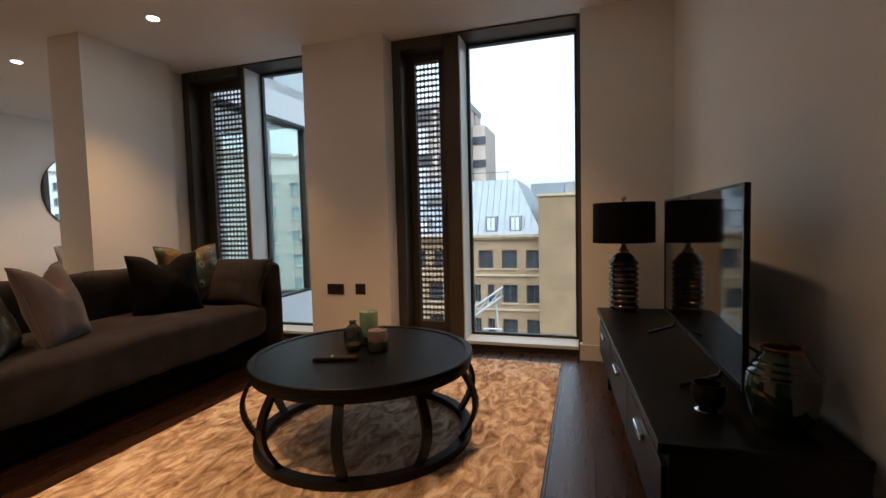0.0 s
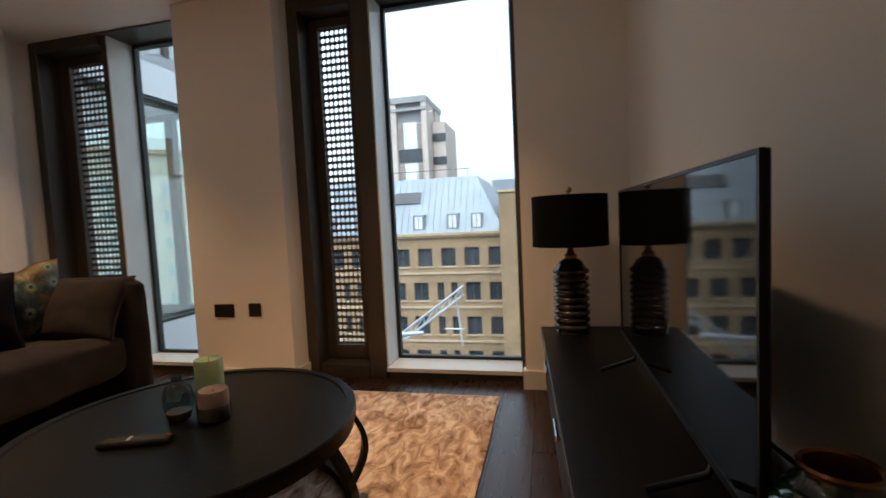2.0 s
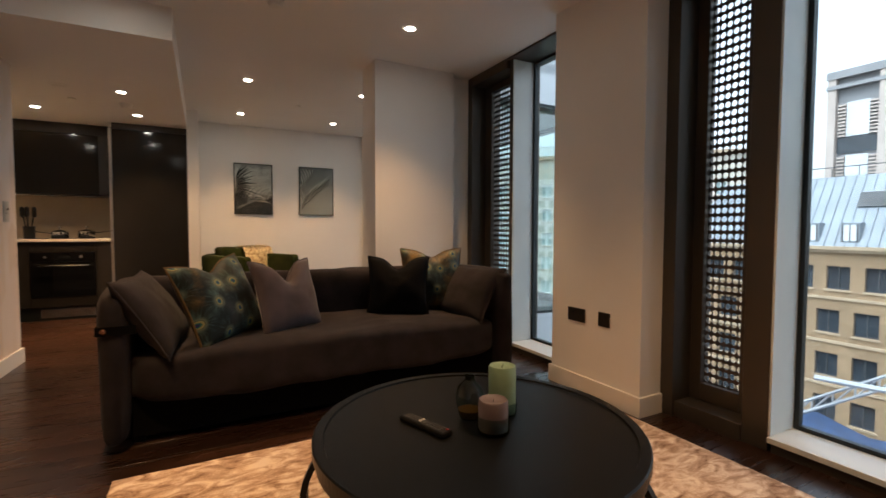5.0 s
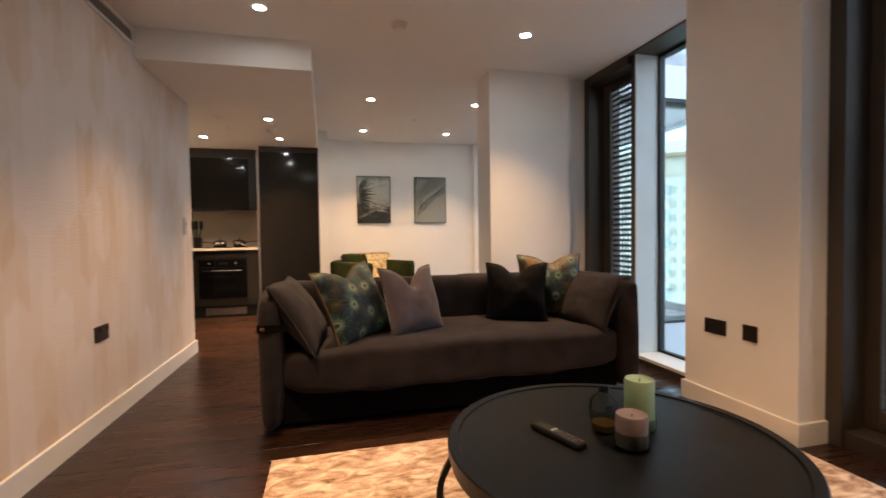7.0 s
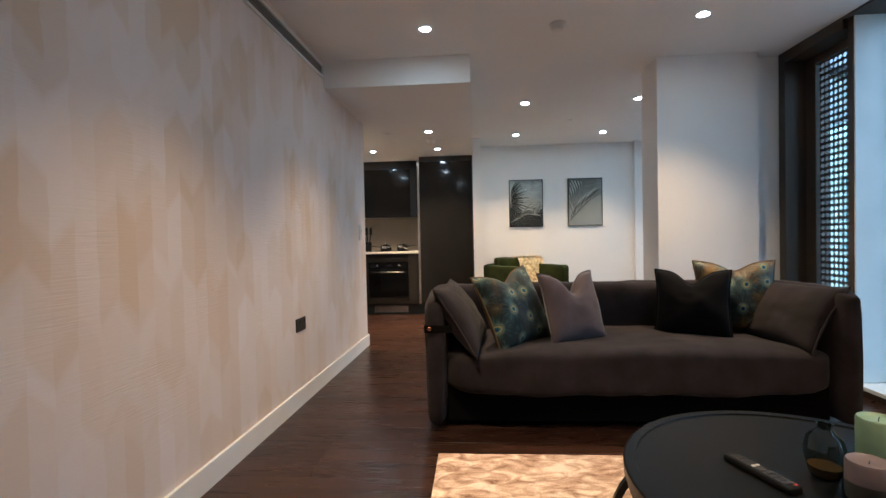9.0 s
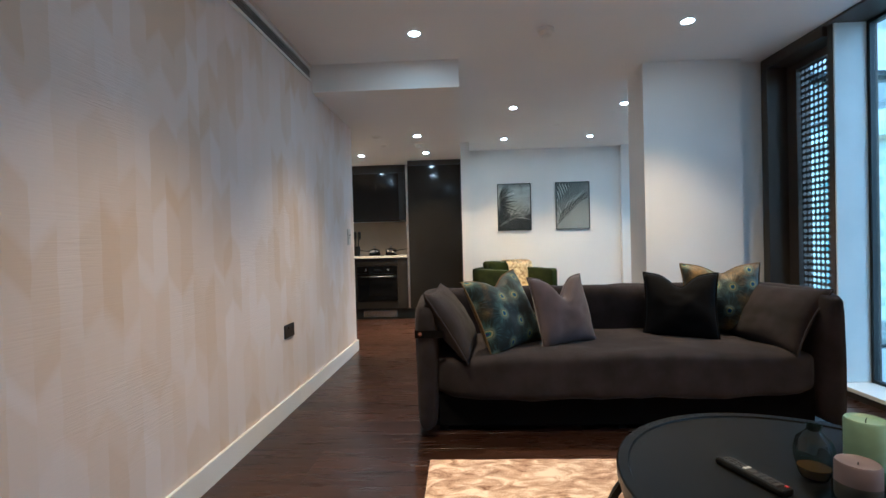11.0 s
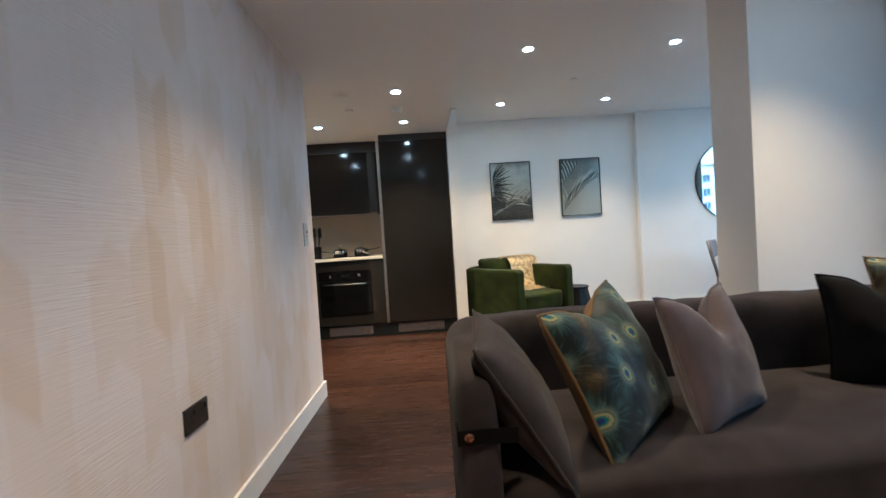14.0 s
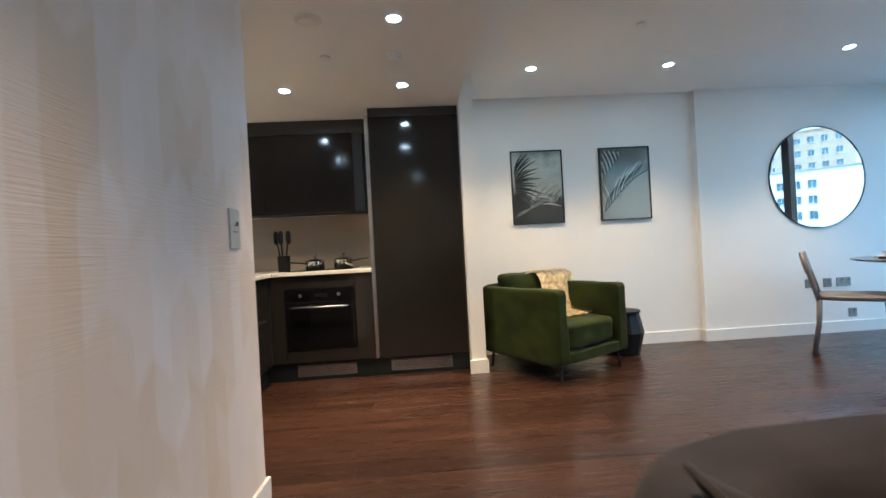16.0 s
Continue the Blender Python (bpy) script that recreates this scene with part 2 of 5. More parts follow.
    frayed = math_node(t, "ADD", vo.outputs["Distance"], math_node(t, "MULTIPLY", math_node(t, "SUBTRACT", barb.outputs["Fac"], 0.5), 0.10))
    t.links.new(frayed, eye.inputs[0])
    ring = t.nodes.new("ShaderNodeMapRange")
    ring.inputs["From Min"].default_value, ring.inputs["From Max"].default_value = 0.30, 0.17
    t.links.new(frayed, ring.inputs["Value"])
    top = t.nodes.new("ShaderNodeMix")
    top.data_type = "RGBA"
    t.links.new(ring.outputs[0], top.inputs["Factor"])
    t.links.new(gold.outputs["Result"], top.inputs["A"])
    t.links.new(eye.outputs[0], top.inputs["B"])
    t.links.new(top.outputs["Result"], p.inputs["Base Color"])
    return m


def brick_material(name, c1, c2, mortar):
    m = material(name, c1, 0.9)
    t, p = nodes_of(m)
    co = t.nodes.new("ShaderNodeTexCoord")
    sep = t.nodes.new("ShaderNodeSeparateXYZ")
    comb = t.nodes.new("ShaderNodeCombineXYZ")
    t.links.new(co.outputs["Object"], sep.inputs[0])
    t.links.new(math_node(t, "ADD", sep.outputs["X"], sep.outputs["Y"]), comb.inputs[0])
    t.links.new(sep.outputs["Z"], comb.inputs[1])
    br = t.nodes.new("ShaderNodeTexBrick")
    br.inputs["Color1"].default_value, br.inputs["Color2"].default_value, br.inputs["Mortar"].default_value = (*c1, 1), (*c2, 1), (*mortar, 1)
    br.inputs["Scale"].default_value, br.inputs["Brick Width"].default_value, br.inputs["Row Height"].default_value = 1.0, 0.45, 0.15
    br.inputs["Mortar Size"].default_value = 0.012
    t.links.new(comb.outputs[0], br.inputs["Vector"])
    n = t.nodes.new("ShaderNodeTexNoise")
    n.inputs["Scale"].default_value, n.inputs["Detail"].default_value = 0.5, 6
    t.links.new(co.outputs["Object"], n.inputs["Vector"])
    mul = t.nodes.new("ShaderNodeMix")
    mul.data_type, mul.blend_type = "RGBA", "MULTIPLY"
    mul.inputs["Factor"].default_value = 0.5
    t.links.new(br.outputs["Color"], mul.inputs["A"])
    t.links.new(n.outputs["Fac"], mul.inputs["B"])
    t.links.new(mul.outputs["Result"], p.inputs["Base Color"])
    return m


def print_material(name, axis, stops):
    """A printed sheet whose grey runs from one tone to another across it, with blurred blotches."""
    m = material(name, (0.3, 0.3, 0.3), 0.35)
    t, p = nodes_of(m)
    co = t.nodes.new("ShaderNodeTexCoord")
    sep = t.nodes.new("ShaderNodeSeparateXYZ")
    t.links.new(co.outputs["Object"], sep.inputs[0])
    n = t.nodes.new("ShaderNodeTexNoise")
    n.inputs["Scale"].default_value, n.inputs["Detail"].default_value = 6, 3
    t.links.new(co.outputs["Object"], n.inputs["Vector"])
    v = math_node(t, "ADD", math_node(t, "MULTIPLY", sep.outputs["X"], axis[0]), math_node(t, "MULTIPLY", sep.outputs["Z"], axis[1]))
    v = math_node(t, "ADD", v, math_node(t, "MULTIPLY", math_node(t, "SUBTRACT", n.outputs["Fac"], 0.5), 0.7))
    cr = t.nodes.new("ShaderNodeValToRGB")
    el = cr.color_ramp.elements
    el[0].position, el[0].color = stops[0][0], (stops[0][1],) * 3 + (1,)
    el[1].position, el[1].color = stops[-1][0], (stops[-1][1],) * 3 + (1,)
    for pos, g in stops[1:-1]:
        e = el.new(pos)
        e.color = (g, g, g * 0.98, 1)
    t.links.new(math_node(t, "ADD", v, 0.5), cr.inputs[0])
    t.links.new(cr.outputs[0], p.inputs["Base Color"])
    return m


def fur_material():
    m = material("fur throw", (0.55, 0.42, 0.27), 0.9, sheen=0.6)
    t, p = nodes_of(m)
    co = t.nodes.new("ShaderNodeTexCoord")
    n = t.nodes.new("ShaderNodeTexNoise")
    n.inputs["Scale"].default_value, n.inputs["Detail"].default_value = 26, 6
    t.links.new(co.outputs["Object"], n.inputs["Vector"])
    cr = t.nodes.new("ShaderNodeValToRGB")
    cr.color_ramp.elements[0].position, cr.color_ramp.elements[0].color = 0.30, (0.42, 0.25, 0.08, 1)
    cr.color_ramp.elements[1].position, cr.color_ramp.elements[1].color = 0.58, (0.95, 0.82, 0.46, 1)
    t.links.new(n.outputs["Fac"], cr.inputs[0])
    t.links.new(cr.outputs[0], p.inputs["Base Color"])
    b = t.nodes.new("ShaderNodeBump")
    b.inputs["Strength"].default_value, b.inputs["Distance"].default_value = 1.0, 0.01
    t.links.new(n.outputs["Fac"], b.inputs["Height"])
    t.links.new(b.outputs[0], p.inputs["Normal"])
    return m


def glow_material(name, colour, strength):
    m = bpy.data.materials.new(name)
    m.use_nodes = True
    t, p = nodes_of(m)
    p.inputs["Base Color"].default_value = (0.8, 0.8, 0.8, 1)
    p.inputs["Emission Color"].default_value = (*colour, 1)
    p.inputs["Emission Strength"].default_value = strength
    return m


PAINT = material("white wall paint", (0.84, 0.82, 0.79), 0.8, vary=0.03, scale=1.5, bump=0.05, bump_scale=220)
CEILING = material("white ceiling paint", (0.84, 0.83, 0.81), 0.85, vary=0.02, scale=1.0, bump=0.04, bump_scale=200)
SKIRT = material("white satin paint", (0.78, 0.76, 0.72), 0.4, vary=0.03, scale=4)
PAPER = wallpaper_material()
WALNUT = plank_material()
SUBFLOOR = material("dark joint", (0.012, 0.009, 0.008), 0.8)
BRONZE = material("bronze anodised aluminium", (0.085, 0.070, 0.055), 0.42, metal=0.55, vary=0.12, scale=3, stretch=(1, 1, 0.1))
BRONZE_PALE = material("pale anodised aluminium", (0.74, 0.75, 0.71), 0.4, metal=0.0, vary=0.06, scale=3)
BLACK = material("black gasket", (0.008, 0.012, 0.012), 0.5, vary=0.2)
GLASS = glass("window glass", (0.96, 0.98, 0.97))
GLASS_G = glass("green tinted glass", (0.80, 0.87, 0.86), reflect=0.6)
SOFA = material("mauve-grey woven upholstery", (0.026, 0.0215, 0.0225), 0.95, vary=0.35, scale=7, bump=0.35, bump_scale=420, sheen=0.06, spec=0.12)
SOFA_DARK = material("black base cloth", (0.005, 0.0045, 0.0045), 0.9, vary=0.2, spec=0.04)
MAUVE = material("mauve cushion velvet", (0.088, 0.070, 0.076), 0.85, vary=0.2, scale=8, bump=0.2, bump_scale=300, sheen=0.2, spec=0.2)
BLACK_VELVET = material("black velvet", (0.004, 0.004, 0.005), 0.9, vary=0.3, scale=10, sheen=0.02, spec=0.1)
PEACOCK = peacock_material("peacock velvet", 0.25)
# same print with more gold, which stands in for warm lamplight on it
PEACOCK_LAMPLIT = peacock_material("peacock velvet with lamplight gold", 0.72)
GOLD_VELVET = material("ochre velvet", (0.11, 0.062, 0.012), 0.75, vary=0.2, scale=9, sheen=0.05)
OLIVE = material("olive green velvet", (0.019, 0.026, 0.0015), 0.8, vary=0.45, scale=6, bump=0.15, bump_scale=200, sheen=0.06, spec=0.1)
FUR = fur_material()
RUG = rug_material()
EBONY = material("black-stained oak", (0.0032, 0.0034, 0.0036), 0.34, spec=0.2, vary=0.3, scale=5, bump=0.3, bump_scale=40, stretch=(1, 12, 1))
EBONY_X = material("black-stained oak bars", (0.0045, 0.0043, 0.0045), 0.45, spec=0.25, vary=0.3, scale=9, bump=0.2, bump_scale=60)
SCREEN = material("television screen", (0.004, 0.0045, 0.005), 0.05, vary=0.1, spec=0.22)
PLASTIC = material("black plastic", (0.007, 0.007, 0.0075), 0.4, vary=0.2, scale=12, spec=0.25)
SHADE = material("black lampshade cloth", (0.004, 0.004, 0.0045), 0.9, vary=0.2, bump=0.2, bump_scale=500, spec=0.05)
LAMP_BODY = material("gunmetal glazed ribs", (0.05, 0.047, 0.045), 0.18, metal=0.6, vary=0.2, scale=10)
BRASS = material("aged brass", (0.36, 0.22, 0.10), 0.3, metal=1.0, vary=0.12, scale=12)
GLAZE = material("dark green glaze", (0.008, 0.022, 0.014), 0.08, vary=0.6, scale=9, coat=0.5)
COPPER = material("copper lustre", (0.22, 0.10, 0.05), 0.25, metal=0.8, vary=0.2)
WAX_GREEN = material("green candle wax", (0.22, 0.32, 0.21), 0.5, vary=0.12, scale=14)
WAX_MAUVE = material("mauve candle wax", (0.155, 0.12, 0.125), 0.5, vary=0.12, scale=14)
CLEAR = glass("clear vessel glass", (0.78, 0.84, 0.82), reflect=0.2)
SMOKE = glass("smoky bottle glass", (0.42, 0.50, 0.48), reflect=0.4)
BUTTON = material("dark grey rubber", (0.06, 0.06, 0.06), 0.6)
AMBER = material("amber liquid", (0.20, 0.09, 0.025), 0.15, vary=0.1)
KIT = material("graphite lacquer", (0.017, 0.015, 0.013), 0.10, vary=0.08, scale=2, spec=0.4)
KIT_MATT = material("dark grey carcass", (0.045, 0.043, 0.041), 0.4, vary=0.05)
STEEL = material("brushed steel", (0.55, 0.54, 0.52), 0.25, metal=1.0, vary=0.08, scale=5, stretch=(1, 8, 1))
CHROME = material("polished steel", (0.7, 0.69, 0.67), 0.08, metal=1.0, vary=0.05)
STONE = material("pale quartz", (0.72, 0.68, 0.62), 0.25, vary=0.05, scale=30)
SPLASH = material("beige back-painted glass", (0.42, 0.35, 0.26), 0.1, vary=0.03)
OVEN = material("black oven glass", (0.004, 0.004, 0.0045), 0.06, vary=0.1, spec=0.2)
SOCKET = material("dark bronze plate", (0.06, 0.05, 0.042), 0.35, metal=0.7, vary=0.1)
WHITE_P = material("white plastic", (0.78, 0.77, 0.74), 0.35, vary=0.03)
GREY_P = material("grey metal grille", (0.24, 0.23, 0.22), 0.4, metal=0.4, vary=0.08)
SWITCH_M = material("satin nickel plate", (0.50, 0.50, 0.48), 0.4, metal=0.3, vary=0.06)
LEAF_M = material("mid grey printed frond", (0.24, 0.24, 0.23), 0.4, vary=0.4, scale=12)
PRINT = print_material("grey photographic print", (0.1, 1.2), [(0.1, 0.025), (0.36, 0.05), (0.48, 0.42), (0.75, 0.62), (0.95, 0.28)])
PRINT_PALE = print_material("pale grey print", (-0.9, 1.0), [(0.1, 0.34), (0.45, 0.32), (0.55, 0.24), (0.75, 0.17), (0.95, 0.13)])
LEAF_D = material("dark printed frond", (0.012, 0.012, 0.012), 0.4, vary=0.4, scale=12)
LEAF_L = material("pale printed frond", (0.52, 0.51, 0.49), 0.4, vary=0.2, scale=12)
MIRROR = material("mirror silver", (0.9, 0.91, 0.91), 0.01, metal=1.0, vary=0.0)
CHAIR = material("taupe leather", (0.13, 0.105, 0.095), 0.5, vary=0.12, scale=12, bump=0.1, bump_scale=150)
TABLE_TOP = material("dark stone top", (0.10, 0.095, 0.095), 0.2, vary=0.3, scale=6)
CERAMIC = material("pale ceramic", (0.6, 0.59, 0.57), 0.3, vary=0.05)
LED = glow_material("downlight lens", (1.0, 0.86, 0.66), 30.0)
BRICK = brick_material("yellow stock brick", (0.36, 0.245, 0.135), (0.31, 0.205, 0.11), (0.34, 0.27, 0.18))
WING_BRICK = brick_material("darker stock brick", (0.30, 0.20, 0.105), (0.25, 0.165, 0.085), (0.28, 0.215, 0.14))
STRING = material("stone band", (0.36, 0.28, 0.185), 0.85, vary=0.15, scale=2)
ZINC = material("zinc sheet", (0.20, 0.225, 0.25), 0.55, metal=0.1, vary=0.12, scale=0.5)
FAR_GLASS = material("dark far glazing", (0.035, 0.042, 0.05), 0.15, vary=0.4, scale=0.4)
FAR_BLIND = material("pale blind behind glass", (0.55, 0.58, 0.60), 0.4, vary=0.08, scale=0.5)
# lighter copy of the far glazing; the sky's sheen is in its colour
FAR_PALE = material("grey glazing with sky in its colour", (0.10, 0.13, 0.15), 0.2, vary=0.3, scale=0.4)
RED = material("red button", (0.4, 0.02, 0.02), 0.4)
FAR_FRAME = material("dark far frame", (0.06, 0.06, 0.062), 0.5)
TOWER = material("buff tower cladding", (0.42, 0.36, 0.315), 0.7, vary=0.1, scale=0.4)
TOWER_G = material("grey tower louvres", (0.23, 0.23, 0.235), 0.6, vary=0.1, scale=0.4)
RENDER_W = material("white painted render", (0.74, 0.75, 0.74), 0.8, vary=0.05, scale=0.5)
CLAD = material("white facade panel", (0.62, 0.64, 0.66), 0.5, vary=0.04, scale=1)
SAND = material("pale stone facade", (0.52, 0.48, 0.40), 0.8, vary=0.12, scale=0.5)
GREEN_B = material("grey-green glass facade", (0.28, 0.36, 0.34), 0.3, vary=0.25, scale=0.4)
# the sky's reflection in this glazing is put into its pale base colour
SKY_TINT_GLASS = material("curtain glazing coloured as reflected sky", (0.50, 0.56, 0.58), 0.08, vary=0.06, scale=0.6, coat=0.5)
ASPHALT = material("asphalt", (0.06, 0.06, 0.06), 0.9, vary=0.2, scale=0.3)
ALU = material("aluminium truss", (0.34, 0.35, 0.36), 0.4, metal=0.3, vary=0.05)
TARP = material("blue tarpaulin", (0.022, 0.045, 0.11), 0.6, vary=0.5, scale=1.5)


# ---- shapes ----
def put(name, bm, mat, parent=None, smooth=False, m=None):
    """Makes the mesh an object, under its thing if one is given."""
    me = bpy.data.meshes.new(name)
    bmesh.ops.recalc_face_normals(bm, faces=bm.faces[:])
    bm.to_mesh(me)
    bm.free()
    me.materials.append(mat)
    if smooth:
        me.polygons.foreach_set("use_smooth", [True] * len(me.polygons))
    ob = new(name, me)
    if parent:
        ob.parent = parent
    if m:
        ob.matrix_basis = m
    return ob


def add_box(bm, a, b):
    c = [(p + q) / 2 for p, q in zip(a, b)]
    s = [abs(q - p) for p, q in zip(a, b)]
    return bmesh.ops.create_cube(bm, size=1, matrix=Matrix.Translation(c) @ Matrix.Diagonal((*s, 1)))["verts"]


def solid(name, a, b, mat, parent=None, bevel=0.0, seg=2, m=None):
    bm = bmesh.new()
    add_box(bm, a, b)
    if bevel:
        bmesh.ops.bevel(bm, geom=bm.edges[:], offset=bevel, segments=seg, affect="EDGES", profile=0.5)
    return put(name, bm, mat, parent, m=m)


def boxes(name, pairs, mat, parent=None, bevel=0.0, m=None):
    bm = bmesh.new()
    for a, b in pairs:
        add_box(bm, a, b)
    if bevel:
        bmesh.ops.bevel(bm, geom=bm.edges[:], offset=bevel, segments=1, affect="EDGES", profile=0.5)
    return put(name, bm, mat, parent, m=m)


def add_lathe(bm, prof, n=32, at=(0, 0, 0)):
    """Turns a profile of (radius, height) about the upright."""
    rings = []
    for r, z in prof:
        if r < 1e-5:
            rings.append([bm.verts.new((at[0], at[1], at[2] + z))])
        else:
            rings.append([bm.verts.new((at[0] + r * math.cos(2 * math.pi * i / n), at[1] + r * math.sin(2 * math.pi * i / n), at[2] + z)) for i in range(n)])
    for p, q in zip(rings, rings[1:]):
        for i in range(n):
            j = (i + 1) % n
            if len(p) == 1 and len(q) == 1:
                continue
            if len(p) == 1:
                bm.faces.new((p[0], q[i], q[j]))
            elif len(q) == 1:
                bm.faces.new((p[i], p[j], q[0]))
            else:
                bm.faces.new((p[i], p[j], q[j], q[i]))


def lathe(name, prof, mat, parent=None, n=32, at=(0, 0, 0), smooth=True, m=None):
    bm = bmesh.new()
    add_lathe(bm, prof, n, at)
    ob = put(name, bm, mat, parent, m=m)
    if smooth:
        ob.data.polygons.foreach_set("use_smooth", [True] * len(ob.data.polygons))
        ob.data.set_sharp_from_angle(angle=radians(40))
    return ob


def add_tube(bm, pts, r, n=8, flat=1.0, closed=False):
    """A round or flattened bar along a line of points."""
    pts = [Vector(p) for p in pts]
    rings = []
    for i, p in enumerate(pts):
        if closed:
            d = pts[(i + 1) % len(pts)] - pts[i - 1]
        else:
            d = pts[min(i + 1, len(pts) - 1)] - pts[max(i - 1, 0)]
        d.normalize()
        up = Vector((0, 0, 1)) if abs(d.z) < 0.95 else Vector((0, 1, 0))
        s = d.cross(up).normalized()
        w = s.cross(d)
        rings.append([bm.verts.new(p + s * r * math.cos(2 * math.pi * k / n) + w * r * flat * math.sin(2 * math.pi * k / n)) for k in range(n)])
    for p, q in list(zip(rings, rings[1:])) + ([(rings[-1], rings[0])] if closed else []):
        for k in range(n):
            bm.faces.new((p[k], p[(k + 1) % n], q[(k + 1) % n], q[k]))
    if not closed:
        bm.faces.new(rings[0][::-1])
        bm.faces.new(rings[-1])


def tube(name, pts, r, mat, parent=None, n=8, flat=1.0, closed=False, m=None):
    bm = bmesh.new()
    add_tube(bm, pts, r, n, flat, closed)
    return put(name, bm, mat, parent, smooth=True, m=m)


def soft(name, centre, half, mat, parent=None, p=8, cuts=13, wrinkle=0.004, shape=None, m=None, seed=0):
    """A stuffed, round-edged block with small uneven hollows."""
    bm = bmesh.new()
    bmesh.ops.create_cube(bm, size=2)
    bmesh.ops.subdivide_edges(bm, edges=bm.edges[:], cuts=cuts, use_grid_fill=True)
    for v in bm.verts:
        n = v.co / (sum(abs(c) ** p for c in v.co)) ** (1 / p)
        q = Vector((n.x * half[0], n.y * half[1], n.z * half[2]))
        k = noise.noise(q * 5 + Vector((seed, seed, 0))) * wrinkle * 2 + noise.noise(q * 14 + Vector((0, seed, 3))) * wrinkle
        q += n.normalized() * k
        if shape:
            q = shape(q)
        v.co = Vector(centre) + q
    return put(name, bm, mat, parent, smooth=True, m=m)


def pillow(name, w, h, d, mat, parent, chop=0.0, seed=0, n=22, back_mat=None, plump=False):
    """A stuffed square cushion standing in the xz plane, its base at z = 0; chop: how deep the top is struck in."""
    sides = []
    for side in (1, -1):
        bm = bmesh.new()
        grid = []
        for i in range(n + 1):
            row = []
            for j in range(n + 1):
                u, v = 2 * i / n - 1, 2 * j / n - 1
                x = u * w / 2 * (1 - 0.09 * (1 - v * v))
                z = v * h / 2 * (1 - 0.09 * (1 - u * u))
                if plump:
                    x, z = u * w / 2 * math.sqrt(1 - 0.34 * v * v), v * h / 2 * math.sqrt(1 - 0.34 * u * u)
                t = max(0.0, (1 - u ** 2) * (1 - v ** 2)) ** 0.42
                k = noise.noise(Vector((u * 1.7 + seed, v * 1.7, side))) * 0.16 + noise.noise(Vector((u * 4 + seed, v * 4, side + 9))) * 0.07
                y = side * d / 2 * t * (1 + k)
                z -= chop * math.exp(-(u / 0.34) ** 2) * max(0.0, (v + 0.2) / 1.2) ** 2
                y *= 1 - 0.35 * math.exp(-(u / 0.3) ** 2) * max(0, v) * (chop > 0)
                row.append(bm.verts.new((x, -y, z + h / 2)))
            grid.append(row)
        for i in range(n):
            for j in range(n):
                f = (grid[i][j], grid[i + 1][j], grid[i + 1][j + 1], grid[i][j + 1])
                bm.faces.new(f if side == 1 else f[::-1])
        sides.append((bm, side))
    if back_mat is None:
        me2 = bpy.data.meshes.new("half")
        sides[1][0].to_mesh(me2)
        sides[0][0].from_mesh(me2)
        sides[1][0].free()
        bmesh.ops.remove_doubles(sides[0][0], verts=sides[0][0].verts[:], dist=0.0005)
        return [put(name, sides[0][0], mat, parent, smooth=True)]
    out = []
    for (bm, side), mt, nm in zip(sides, (mat, back_mat), ("front_cover", "back_cover")):
        out.append(put(nm, bm, mt, parent, smooth=True))
    return out


def thing(name, m, label, category, group="", kind=""):
    ob = new(name)
    ob.matrix_basis = m
    ob.empty_display_size = 0.1
    return tagged(ob, label, category, group, kind)


def structure(ob, label=""):
    return tagged(ob, label, kind="structure")


# ---- structure ----
floor = structure(boxes("floor", [((-6.9, -1.4, -0.30), (1.2, 3.96, -0.014)), ((-6.9, 3.96, -0.30), (-3.52, 5.85, -0.014))], SUBFLOOR), "dark walnut plank floor")
ceiling_boxes = [
    ((-6.9, -1.4, CEIL), (1.2, 3.62, CEIL + 0.2)),
    ((-6.9, 3.62, CEIL), (-3.52, 5.72, CEIL + 0.2)),
    ((-6.9, -1.4, SOFFIT), (-3.12, 1.17, CEIL)),
]
ceiling = structure(boxes("ceiling", ceiling_boxes, CEILING), "white ceiling with a dropped part over the kitchen")
structure(solid("lintel", (-3.52, 3.62, CEIL + 0.02), (1.0, 3.96, CEIL + 0.2), PAINT))
SKEW = -1.6
structure(solid("wall_south", (0, -0.12, 0), (3.66, 0, CEIL), PAPER, m=pose(WALL_END, SOUTH, 0, 0, 0, SKEW)), "wall in pinkish lozenge-patterned ribbed wallpaper")
structure(boxes("wall_entry", [((-0.67, -1.4, 0), (-0.55, SOUTH - 0.19, CEIL)), ((-0.67, -1.52, 0), (1.1, -1.4, CEIL))], PAINT), "plain white wall of the entry recess")
EASTM = pose(0.83, 1.5, 0, 0, 0, 3.0)
structure(solid("wall_east", (0, -3.1, 0), (0.15, 2.5, CEIL), PAINT, m=EASTM), "plain warm white wall behind the television")
structure(solid("pier_east", (0.13, 3.54, 0), (EAST, 3.96, CEIL), PAINT), "white pier beside the tall window")
structure(solid("pier_middle", (-2.02, PIER_Y, 0), (-1.31, 3.96, CEIL), PAINT), "white pier between the two tall windows")
structure(boxes("wall_stub", [((-3.68, 2.63, 0), (-3.35, 3.39, CEIL)), ((-3.68, 3.39, 0), (-3.46, 3.96, CEIL))], PAINT), "white wall stub between living and dining space")
structure(boxes("wall_west", [((WEST - 0.15, 1.29, 0), (WEST, 3.55, CEIL)), ((WEST - 0.15, 3.55, 0), (WEST + 0.07, 5.85, CEIL))], PAINT), "white end wall with a shallow step")
